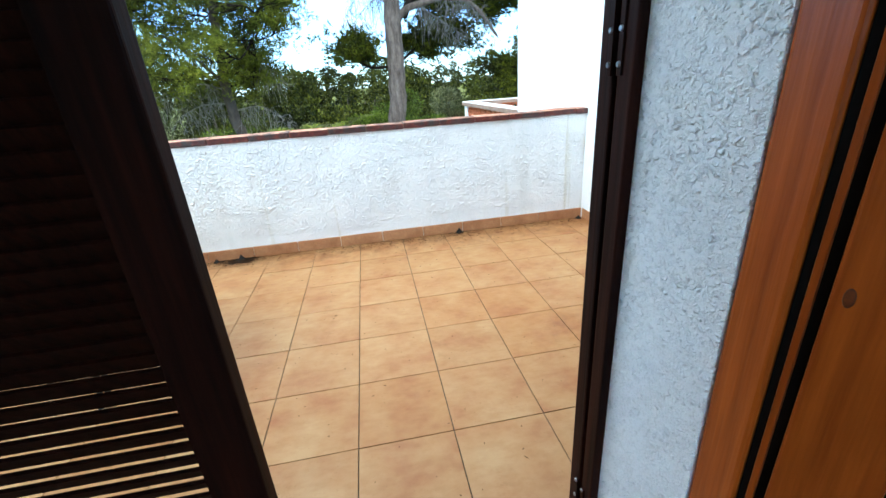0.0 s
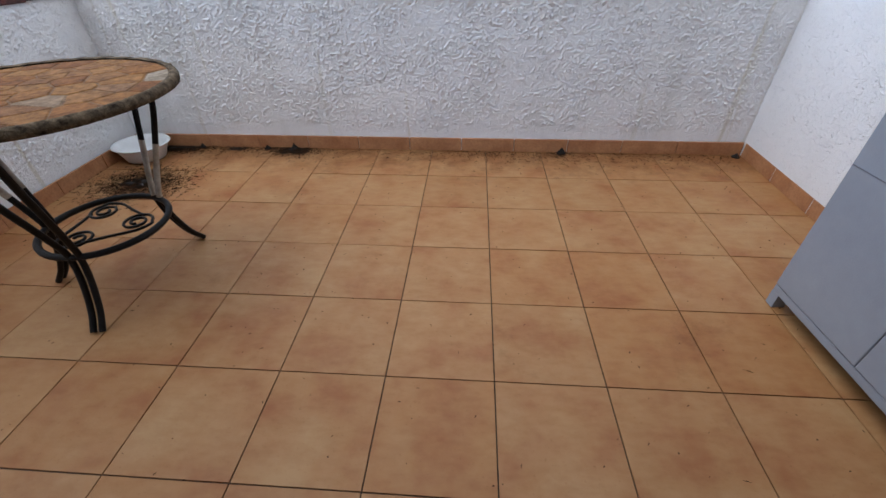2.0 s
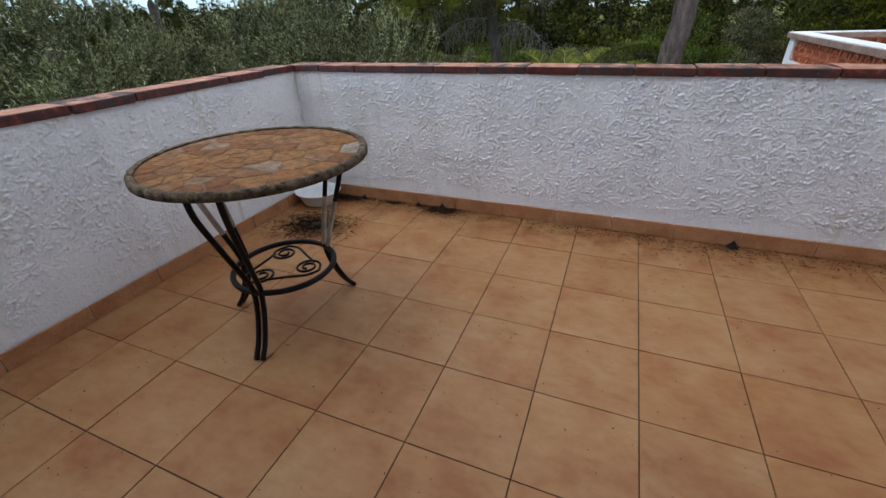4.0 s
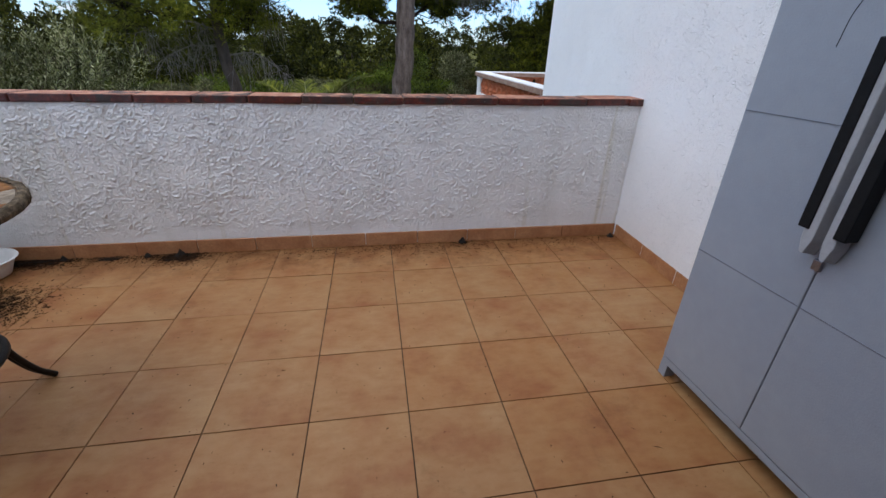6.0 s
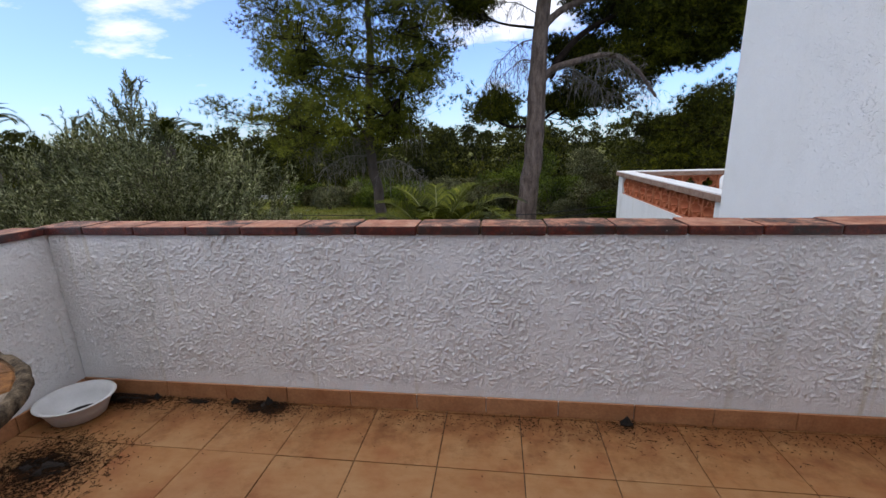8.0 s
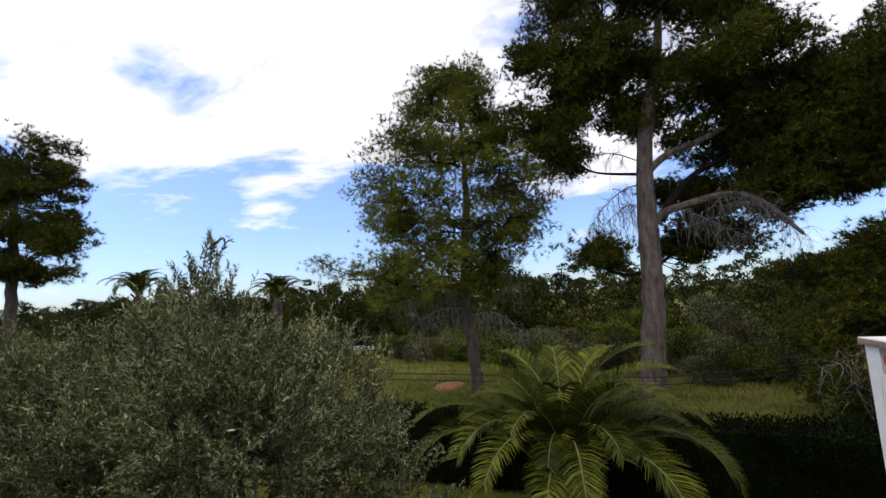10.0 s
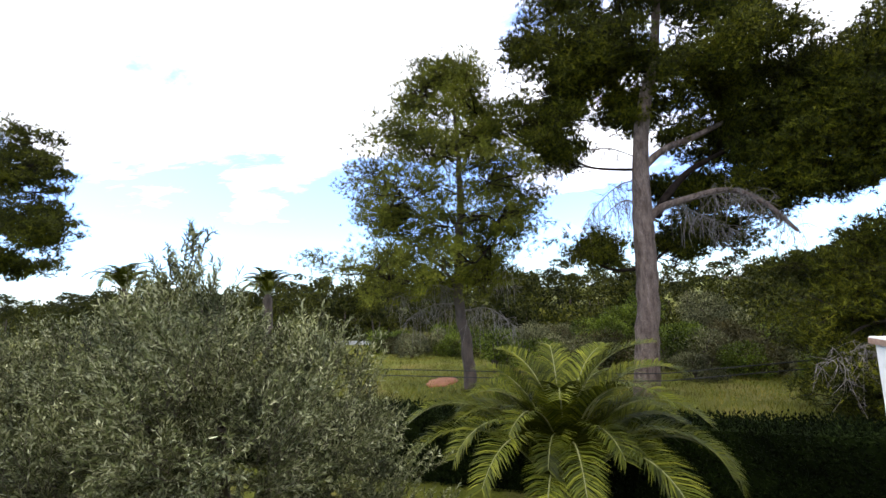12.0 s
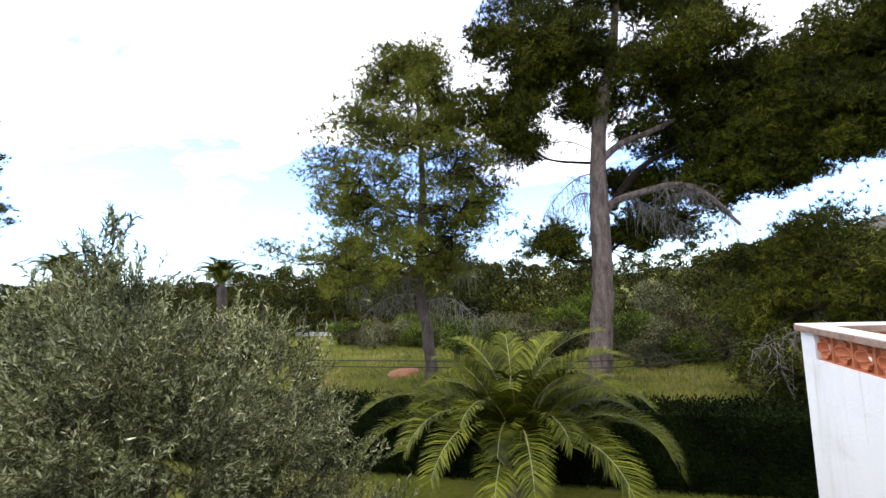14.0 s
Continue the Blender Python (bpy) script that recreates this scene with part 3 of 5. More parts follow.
def shutter_leaf(width, m, name):
    """A louvred leaf in its own frame: x along the leaf from its hinge, y its thickness."""
    leaf = thing(name, "", "")
    leaf.parent = frame_door
    leaf.matrix_basis = m
    bot, high, st = 0.025, HEAD - 0.06, 0.095
    part("stile", boxes((0, st, -0.02, 0.02, bot, high), bevel=0.004), M_DARKWOOD, leaf)
    part("stile", boxes((width - st, width, -0.02, 0.02, bot, high), bevel=0.004), M_DARKWOOD, leaf)
    part("rail", boxes((st, width - st, -0.018, 0.018, bot, bot + 0.11)), M_DARKWOOD, leaf)
    part("rail", boxes((st, width - st, -0.018, 0.018, high - 0.09, high)), M_DARKWOOD, leaf)
    slat = boxes((st, width - st, -0.0235, 0.0235, -0.0035, 0.0035), bevel=0.001)
    bmesh.ops.rotate(slat, verts=slat.verts, cent=(0, 0, 0), matrix=Matrix.Rotation(radians(-57.5), 3, "X"))
    slat = mesh_of(slat)
    z = bot + 0.14
    while z < high - 0.1:
        part("slat", slat, M_DARKWOOD, leaf, m=pose(0, 0, z))
        z += 0.031
    return leaf


shutter_leaf(0.63, pose(-1.07, -1.178, 0, 0, 0, 0), "shutter")
shutter_leaf(0.63, pose(0.225, -1.135, 0, 0, 0, 24), "shutter")
for z in (1.155, 1.70, 0.22):
    for y in (-1.222, -1.196):
        hinge = part("hinge", boxes((0.1865, 0.1905, y - 0.0055, y + 0.0055, z, z + 0.11), bevel=0.001), M_DARKWOOD, frame_door)
        bm = bmesh.new()
        for dz in (0.015, 0.06, 0.105):
            bmesh.ops.create_cone(bm, cap_ends=True, segments=10, radius1=0.0045, radius2=0.0035, depth=0.003, matrix=pose(0.1855, y, z + dz, 0, -90))
        part("screw", bm, M_STEEL, hinge)

# inner varnished door: frame post and leaf, opened into the room
inner = thing("door_2", "varnished brown panelled wooden door standing open", "door", kind="structure")
part("door_jamb", boxes((0.252, 0.34, INNER - 0.066, INNER - 0.003, 0.0, 2.12), bevel=0.005), M_DOORWOOD, inner)
part("door_jamb", boxes((DOOR_L - 0.16, DOOR_L - 0.07, INNER - 0.075, INNER - 0.003, 0.0, 2.12), bevel=0.006), M_DOORWOOD, inner)
leaf = thing("door_leaf", "", "", m=pose(0.256, INNER - 0.069, 0, 0, 0, -65))
leaf.parent = inner
# black strips put shade into the gaps beside bead and panels
part("gap_shade", boxes((0.0, 0.009, 0.004, 0.010, 0.02, 2.08)), M_GAP_SHADE, leaf)
part("bead", boxes((0.009, 0.0165, 0.0, 0.012, 0.02, 2.08), bevel=0.002), M_DOORWOOD, leaf)
part("shaded_groove", boxes((0.0165, 0.027, 0.008, 0.016, 0.02, 2.08)), M_GAP_SHADE, leaf)
part("panel", boxes((0.027, 0.115, 0.0, 0.040, 0.02, 2.08), bevel=0.004), M_DOORWOOD, leaf)
part("shaded_groove", boxes((0.115, 0.127, 0.008, 0.036, 0.02, 2.08)), M_GAP_SHADE, leaf)
part("panel", boxes((0.127, 0.700, 0.0, 0.040, 0.02, 2.08), bevel=0.004), M_DOORWOOD, leaf)
bm = bmesh.new()
bmesh.ops.create_uvsphere(bm, u_segments=16, v_segments=8, radius=1.0)
bmesh.ops.scale(bm, vec=(0.005, 0.0008, 0.011), verts=bm.verts)
part("knot", bm, M_KNOT, leaf, smooth=True, m=pose(0.042, -0.0002, 0.94))

# ---- neighbour's balcony ----
BX0, BY1, BTOP = 1.645, 6.03, 0.805
balcony = thing("neighbour_balcony", "white balcony with an orange clay lattice band and worn capping", "balcony")
part("side_wall", boxes((BX0, BX0 + 0.12, EDGE, BY1, -2.9, 0.50)), M_BALWALL, balcony)
part("front_wall", boxes((BX0 + 0.12, 5.0, BY1 - 0.12, BY1, -2.9, 0.50)), M_WHITEPAINT, balcony)
for a, b in ((BY1 - 0.20, BY1), (EDGE, EDGE + 0.14)):
    part("pier", boxes((BX0, BX0 + 0.12, a, b, 0.50, BTOP - 0.07)), M_WHITEPAINT, balcony)
part("balcony_floor", boxes((BX0 + 0.12, 5.0, EDGE, BY1 - 0.12, -0.23, -0.08)), M_WHITEPAINT, balcony)
cap = part("capping", boxes((BX0 - 0.035, BX0 + 0.155, EDGE - 0.002, BY1 + 0.035, BTOP - 0.068, BTOP - 0.012), (BX0 + 0.155, 5.0, BY1 - 0.155, BY1 + 0.035, BTOP - 0.068, BTOP - 0.012), bevel=0.006), M_BALCAP, balcony)
part("white_top", boxes((BX0 - 0.028, BX0 + 0.15, EDGE, BY1 + 0.03, BTOP - 0.012, BTOP), (BX0 + 0.15, 5.0, BY1 - 0.15, BY1 + 0.03, BTOP - 0.012, BTOP), bevel=0.004), M_WHITEPAINT, cap)


def lattice_block():
    """A square clay block: thin outer frame, a four-lobed ring in it, and a recessed web between the two."""
    h, n = 0.117, 48
    bm = bmesh.new()

    def band(outer, inner, depth):
        rows = [[bm.verts.new((u, y, v)) for u, v in ring] for y, ring in ((-depth, outer), (depth, outer), (depth, inner), (-depth, inner))]
        for k in range(n):
            j = (k + 1) % n
            for q in range(4):
                bm.faces.new((rows[q][k], rows[q][j], rows[(q + 1) % 4][j], rows[(q + 1) % 4][k]))

    way = [(math.cos(2 * math.pi * k / n), math.sin(2 * math.pi * k / n)) for k in range(n)]

    def square(half):
        return [(half * c / max(abs(c), abs(s)), half * s / max(abs(c), abs(s))) for c, s in way]

    def lobed(grow):
        return [((0.052 + 0.036 * abs(c * c - s * s) ** 0.7 + grow) * c, (0.052 + 0.036 * abs(c * c - s * s) ** 0.7 + grow) * s) for c, s in way]

    band(square(h), square(h - 0.011), 0.045)
    band(lobed(0.013), lobed(0.0), 0.043)
    band(square(h - 0.009), lobed(0.010), 0.012)
    return mesh_of(bm)


block = lattice_block()
y = EDGE + 0.14 + 0.118
while y < BY1 - 0.21:
    part("lattice_block", block, M_LATTICE, balcony, m=pose(BX0 + 0.06, y, 0.618, 0, 0, 90))
    y += 0.236
x = BX0 + 0.24
while x < 4.9:
    part("lattice_block", block, M_LATTICE, balcony, m=pose(x, BY1 - 0.06, 0.618))
    x += 0.236
# the next balcony along
beyond = thing("far_balcony", "white balcony parapet of the house beyond", "balcony")
part("parapet", boxes((5.70, 9.0, 9.8, 10.0, -2.9, 0.66)), M_WHITEPAINT, beyond)
part("capping", boxes((5.66, 9.0, 9.76, 10.04, 0.66, 0.70), bevel=0.006), M_BALCAP, beyond)


def garden_chair(m):
    """A white moulded garden chair with a slatted back."""
    ch = thing("garden_chair", "white moulded plastic garden chair with slatted back", "chair", m=m)
    part("seat", boxes((-0.22, 0.22, -0.22, 0.22, 0.40, 0.43), bevel=0.01), M_BOWL, ch)
    for sx in (-1, 1):
        for sy in (-1, 1):
            part("leg", tubes([(spline([(sx * 0.2, sy * 0.19, 0.41), (sx * 0.23, sy * 0.23, 0.2), (sx * 0.25, sy * 0.26, 0.0)], 8), 0.02)], 6), M_BOWL, ch)
        part("armrest", tubes([(spline([(sx * 0.26, 0.2, 0.40), (sx * 0.27, 0.18, 0.63), (sx * 0.27, -0.2, 0.66)], 12), 0.02)], 6), M_BOWL, ch)
    part("top_rail", tubes([(spline([(-0.27, -0.24, 0.66), (-0.2, -0.31, 0.80), (0, -0.34, 0.83), (0.2, -0.31, 0.80), (0.27, -0.24, 0.66)], 20), 0.026)], 8), M_BOWL, ch)
    for k in range(7):
        u = -0.18 + 0.06 * k
        part("slat", tubes([(spline([(u * 0.8, -0.21, 0.42), (u, -0.27, 0.62), (u * 1.08, -0.325, 0.81)], 8), (0.012))], 6), M_BOWL, ch)
    return ch


garden_chair(pose(3.12, 5.35, -0.08, 0, 0, 200))

# ---- storage cabinet ----
def cabinet():
    """Tall plastic two-door cabinet: x along its front, y into it, z up."""
    c = thing("storage_cabinet", "tall pale grey plastic two-door cabinet with black handles", "cabinet", m=pose(1.016, 0.072, 0, 0, 0, -87.4))
    W, D, H = 0.775, 0.40, 1.78
    # carcass blackened: the dark gap at the cabinet's end is put into its colour
    part("body", boxes((0.0, W, 0.03, D, 0.055, H - 0.02), bevel=0.008), M_BLACK, c, "plastic carcass, blackened for the shade in the gap beside it")
    part("top", boxes((-0.008, W + 0.008, 0.0, D, H - 0.02, H + 0.02), bevel=0.01), M_CABINET_DARK, c)
    part("plinth", boxes((0.0, W, 0.004, 0.03, 0.055, 0.085), bevel=0.004), M_CABINET, c)
    for a, b in ((0.0, 0.035), (W - 0.035, W)):
        for u, v in ((0.004, 0.05), (D - 0.05, D)):
            part("foot", prism([(a, u), (b, u), (b, v), (a, v)], 0.0, 0.056), M_CABINET, c)
    part("corner_post", boxes((W - 0.005, W + 0.042, -0.001, 0.06, 0.0, H - 0.02), bevel=0.003), M_CABINET_DARK, c)
    for side, (a, b) in enumerate(((0.002, 0.3635), (0.3665, W - 0.006))):
        door = part("door", boxes((a, b, 0.0, 0.028, 0.09, H - 0.025), bevel=0.004), M_CABINET, c)
        for z in (0.556, 1.016, 1.458):
            part("seam", boxes((a + 0.002, b - 0.002, -0.0012, 0.004, z - 0.0014, z + 0.0014)), M_CABINET_DARK, door)
        s = -1 if side == 0 else 1
        xm = 0.365 + s * 0.026
        bm = bmesh.new()
        outline = [(-0.018, 0.745), (-0.007, 0.705), (0.007, 0.705), (0.018, 0.745), (0.018, 1.235), (0.007, 1.275), (-0.007, 1.275), (-0.018, 1.235)]
        lowv = [bm.verts.new((xm + u, -0.004, z)) for u, z in outline]
        highv = [bm.verts.new((xm + u * 0.8, -0.045, 0.99 + (z - 0.99) * 0.97)) for u, z in outline]
        bm.faces.new(highv)
        bm.faces.new(lowv[::-1])
        for k in range(8):
            bm.faces.new((lowv[k], lowv[(k + 1) % 8], highv[(k + 1) % 8], highv[k]))
        bmesh.ops.bevel(bm, geom=list(bm.edges), offset=0.0015, segments=1, affect="EDGES")
        handle = part("handle", bm, M_HANDLE, door, "light grey handle with a black grip")
        part("grip", boxes((xm + s * 0.017 - 0.014, xm + s * 0.017 + 0.014, -0.049, -0.006, 0.775, 1.205), bevel=0.003), M_BLACK, handle)
    part("latch", boxes((0.354, 0.376, -0.012, 0.0, 0.670, 0.700), bevel=0.003), M_STEEL, c)
    # a long scratch on one door
    part("scratch", tubes([(spline([(0.19, -0.0002, 1.185), (0.20, -0.0002, 1.26), (0.236, -0.0002, 1.335)], 10), 0.0012)], 5), M_BLACK, c)
    return c


cabinet()

# ---- table ----
TX, TY, TR, TH = -1.435, 0.075, 0.405, 0.745


def clip_cell(seeds, k, radius):
    """The polygon of all that lies nearest to one seed, inside a circle."""
    poly = [(radius * math.cos(a), radius * math.sin(a)) for a in np.linspace(0, 2 * math.pi, 40, endpoint=False)]
    sx, sy = seeds[k]
    for j, (qx, qy) in enumerate(seeds):
        if j == k or not poly:
            continue
        mx, my, dx, dy = (sx + qx) / 2, (sy + qy) / 2, qx - sx, qy - sy
        out = []
        for i in range(len(poly)):
            a, b = poly[i], poly[(i + 1) % len(poly)]
            fa = (a[0] - mx) * dx + (a[1] - my) * dy
            fb = (b[0] - mx) * dx + (b[1] - my) * dy
            if fa <= 0:
                out.append(a)
            if (fa < 0 < fb) or (fb < 0 < fa):
                t = fa / (fa - fb)
                out.append((a[0] + (b[0] - a[0]) * t, a[1] + (b[1] - a[1]) * t))
        poly = out
    return poly


def stone_material():
    m, n, l, b = nodes_of("ochre_table_stone")
    info = n.new("ShaderNodeObjectInfo").outputs["Random"]
    c = ramp(n, l, info, ((0.0, (0.19, 0.080, 0.028)), (0.3, (0.27, 0.120, 0.036)), (0.55, (0.32, 0.165, 0.058)), (0.75, (0.24, 0.120, 0.052)), (0.92, (0.29, 0.185, 0.105)), (0.97, (0.33, 0.27, 0.20)), (1.0, (0.52, 0.48, 0.42))))
    v = ramp(n, l, noise_node(n, l, 30, 8, 0.78), ((0.34, (0.30, 0.26, 0.22)), (0.62, (1.0, 0.97, 0.94))))
    l.new(mixed(n, l, 1.0, c, v, "MULTIPLY"), b.inputs["Base Color"])
    b.inputs["Roughness"].default_value = 0.78
    b.inputs["Specular IOR Level"].default_value = 0.15
    bump(n, l, b, noise_node(n, l, 60, 5, 0.65), 0.002)
    return m


M_STONE = stone_material()


def garden_table():
    tb = thing("garden_table", "round mosaic stone table on black wrought-iron legs", "table", m=pose(TX, TY, 0))
    # top: mortar bed, rim, stones
    bm = bmesh.new()
    bmesh.ops.create_cone(bm, cap_ends=True, segments=64, radius1=TR - 0.012, radius2=TR - 0.012, depth=0.024, matrix=pose(0, 0, TH - 0.0155))
    top = part("tabletop", bm, M_MORTAR, tb, "round top of ochre stone pieces with a grey rim")
    ang = np.linspace(0, 2 * np.pi, 97)[:-1]
    vs, fs = [], []
    prof = [(-0.022, 0.003), (-0.008, 0.006), (0.000, 0.002), (0.004, -0.008), (0.003, -0.022), (-0.008, -0.027), (-0.030, -0.026)]
    for i, a in enumerate(ang):
        for r, z in prof:
            w = 0.0016 * math.sin(a * 31) + 0.0012 * math.sin(a * 53 + 1)
            vs.append(((TR + r + w) * math.cos(a), (TR + r + w) * math.sin(a), TH + z + w * 0.5))
    k = len(prof)
    for i in range(96):
        for q in range(k - 1):
            fs.append((i * k + q, ((i + 1) % 96) * k + q, ((i + 1) % 96) * k + q + 1, i * k + q + 1))
    part("rim", mesh_from(vs, fs, True), M_RIM, top)
    r2 = np.random.default_rng(11)
    seeds = []
    misses = 0
    while misses < 900:
        misses += 1
        q = r2.uniform(-TR, TR, 2)
        if q @ q < (TR - 0.03) ** 2 and all((q[0] - s[0]) ** 2 + ((q[1] - s[1]) * 1.3) ** 2 > (0.045 + 0.06 * abs(math.sin(s[0] * 31 + s[1] * 47))) ** 2 for s in seeds):
            seeds.append((float(q[0]), float(q[1])))
    for i in range(len(seeds)):
        poly = clip_cell(seeds, i, TR - 0.022)
        if len(poly) < 3:
            continue
        cx, cy = sum(p[0] for p in poly) / len(poly), sum(p[1] for p in poly) / len(poly)
        ring = []
        for px, py in poly:
            dd = math.hypot(px - cx, py - cy) + 1e-6
            f = max(0.2, (dd - 0.0014 - 0.004 * r2.random()) / dd)
            ring.append(((px - cx) * f, (py - cy) * f))
        bm = bmesh.new()
        low = [bm.verts.new((u, v, 0)) for u, v in ring]
        high = [bm.verts.new((u * 0.93, v * 0.93, 0.0022)) for u, v in ring]
        bm.faces.new(high)
        for a in range(len(ring)):
            b = (a + 1) % len(ring)
            bm.faces.new((low[a], low[b], high[b], high[a]))
        part("stone", bm, M_STONE, top, m=pose(cx, cy, TH - 0.0035 + 0.0008 * r2.random()))
    # ring with scrolls
    a = np.linspace(0, 2 * np.pi, 61)
    RR, RZ = 0.205, 0.262
    part("ring", tubes([(np.c_[RR * np.cos(a), RR * np.sin(a), np.full(61, RZ)], 0.012)], 8), M_IRON, tb)
    for k in range(3):
        th = radians(10 + 120 * k)
        t = np.linspace(0, 1, 40)
        rr = 0.055 * (1 - 0.75 * t)
        ph = t * 3.6 * math.pi
        sx = 0.105 + rr * np.cos(ph)
        sy = rr * np.sin(ph)
        lead = spline([(-0.02, -0.12, 0), (0.05, -0.09, 0), (0.13, -0.06, 0), (0.165, -0.02, 0), (0.16, 0.0, 0)], 16)[:-1, :2]
        px = np.r_[lead[:, 0], sx]; py = np.r_[lead[:, 1], sy]
        part("scroll", tubes([(np.c_[px * math.cos(th) - py * math.sin(th), px * math.sin(th) + py * math.cos(th), np.full(len(px), RZ)], 0.0055)], 6), M_IRON, tb)
    part("top_hoop", tubes([(np.c_[0.30 * np.cos(a), 0.30 * np.sin(a), np.full(61, TH - 0.046)], 0.009)], 8), M_IRON, tb)
    for k, th in enumerate((68, -79, 187)):
        th = radians(th)
        for off in (-0.016, 0.016):
            prof = [(0.315, TH - 0.04), (0.305, TH - 0.13), (0.265, 0.48), (0.218, 0.33), (0.205, 0.262), (0.222, 0.17), (0.262, 0.07), (0.305, 0.008)]
            w = [3.8, 3.6, 2.6, 1.4, 1.0, 0.9, 0.9, 0.9]
            pts = [(r * math.cos(th) - off * s * math.sin(th), r * math.sin(th) + off * s * math.cos(th), z) for (r, z), s in zip(prof, w)]
            line = spline(pts, 42)
            leg = part("leg", tubes([(line, 0.0108)], 8), M_IRON, tb)
            if (k == 0) or (k == 2):
                part("flaked_paint", tubes([(line[12:24] if k == 0 else line[1:16], 0.0114)], 8), M_BAREPAINT, leg, "patch of flaked cream paint")
    return tb


garden_table()

# ---- wash bowl with dirt ----
def wash_bowl():
    b = thing("wash_bowl", "shallow white plastic bowl with dirt inside, on the tiles", "bowl", m=pose(-2.135, 1.185, 0))
    prof = [(0.0, 0.008), (0.085, 0.008), (0.105, 0.016), (0.128, 0.06), (0.146, 0.098), (0.163, 0.103), (0.166, 0.098), (0.150, 0.090), (0.133, 0.055), (0.112, 0.008), (0.090, 0.0), (0.0, 0.0)]
    n, vs, fs = 48, [], []
    for i in range(n):
        a = 2 * math.pi * i / n
        for r, z in prof:
            vs.append((r * math.cos(a), r * math.sin(a) * 0.93, z))
    k = len(prof)
    for i in range(n):
        for q in range(k - 1):
            j = (i + 1) % n
            fs.append((i * k + q, j * k + q, j * k + q + 1, i * k + q + 1))
    part("shell", mesh_from(vs, fs, True), M_BOWL, b)
    bm = bmesh.new()
    bmesh.ops.create_cone(bm, cap_ends=True, segments=24, radius1=0.085, radius2=0.06, depth=0.006, matrix=pose(0.01, 0, 0.012))
    part("dirt", bm, M_DIRT, b)
    return b


wash_bowl()

# ---- red folded parasol leaning by the cabinet ----
def folded_parasol():
    p = thing("folded_parasol", "folded red fabric parasol with a woven pink trim", "parasol")
    a, b = np.array((0.872, -0.722, 0.035)), np.array((0.690, -0.895, 0.84))
    t = np.linspace(0, 1, 30)
    core = a + (b - a) * t[:, None]
    n, vs, fs = 28, [], []
    ax = (b - a) / np.linalg.norm(b - a)
    u = np.cross(ax, (0, 0, 1)); u /= np.linalg.norm(u); v = np.cross(ax, u)
    for i in range(30):
        r = 0.014 + 0.020 * math.sin(min(1, t[i] * 3.0) * math.pi / 2) - 0.05 * max(0, t[i] - 0.75)
        for k in range(n):
            g = 2 * math.pi * k / n
            rr = r * (1 + 0.22 * math.sin(g * 7 + t[i] * 2)) 
            vs.append(core[i] + (u * math.cos(g) + v * math.sin(g)) * rr)
    for i in range(29):
        for k in range(n):
            j = (k + 1) % n
            fs.append((i * n + k, i * n + j, (i + 1) * n + j, (i + 1) * n + k))
    part("canopy", mesh_from(vs, fs, True), M_RED, p)
    side = core + np.array((0.022, -0.026, -0.025))
    part("trim", tubes([(side[7:28], 0.010)], 8), M_PINK, p)
    part("pole", tubes([(np.array((a - ax * 0.012, b + ax * 0.08)), 0.010)], 10), M_BLACK, p)
    return p


folded_parasol()


# ---- garden: ground ----
def ground_z(x, y):
    return -2.25 - 0.055 * max(0.0, min(y, 46) - 15)


def ground_sheet():
    xs = np.r_[np.linspace(-3000, -70, 12), np.linspace(-60, 60, 81), np.linspace(70, 3000, 12)]
    ys = np.r_[np.linspace(-3000, -10, 8), np.linspace(-6, 60, 67), np.linspace(75, 4000, 14)]
    vs = [(x, y, ground_z(x, y) + (0.10 * noise.noise(Vector((x * 0.35, y * 0.35, 0))) if 9 < y < 60 and abs(x) < 61 else 0.0)) for x in xs for y in ys]
    i, j = np.meshgrid(np.arange(len(xs) - 1), np.arange(len(ys) - 1), indexing="ij")
    a = (i * len(ys) + j).ravel()
    return mesh_from(vs, np.stack((a, a + len(ys), a + len(ys) + 1, a + 1), axis=1), True)


ground = part("ground", ground_sheet(), M_GROUND)
tagged(ground, "rough dry grass ground sloping gently away", "ground", kind="structure")


# ---- foliage ----
def blades(pos, direc, length, width, r, spread=0.9):
    """Thin pointed triangles from each place, each about its own direction."""
    n = len(pos)
    d = direc + r.normal(0, spread, (n, 3))
    d /= np.linalg.norm(d, axis=1)[:, None] + 1e-9
    s = np.cross(d, r.normal(0, 1, (n, 3)))
    s /= np.linalg.norm(s, axis=1)[:, None] + 1e-9
    ln = (length * r.uniform(0.7, 1.25, n))[:, None]
    w = (width * r.uniform(0.7, 1.2, n))[:, None]
    v = np.stack((pos - s * w / 2, pos + s * w / 2, pos + d * ln), axis=1).reshape(-1, 3)
    return mesh_from(v, np.arange(3 * n).reshape(-1, 3))


def lances(pos, direc, length, width, r, spread=0.5):
    """Lance-shaped leaves of two triangles, folded a little along the rib."""
    n = len(pos)
    d = direc + r.normal(0, spread, (n, 3))
    d /= np.linalg.norm(d, axis=1)[:, None] + 1e-9
    s = np.cross(d, r.normal(0, 1, (n, 3)))
    s /= np.linalg.norm(s, axis=1)[:, None] + 1e-9
    ln = (length * r.uniform(0.7, 1.25, n))[:, None]
    w = (width * r.uniform(0.8, 1.2, n))[:, None]
    q = np.cross(d, s) * w * 0.25
    mid = pos + d * ln * 0.45
    v = np.stack((pos, mid - s * w / 2 + q, pos + d * ln, mid + s * w / 2 + q), axis=1).reshape(-1, 3)
    b = np.arange(n)[:, None] * 4
    return mesh_from(v, np.concatenate((b + (0, 1, 2), b + (0, 2, 3)), axis=1).reshape(-1, 3))


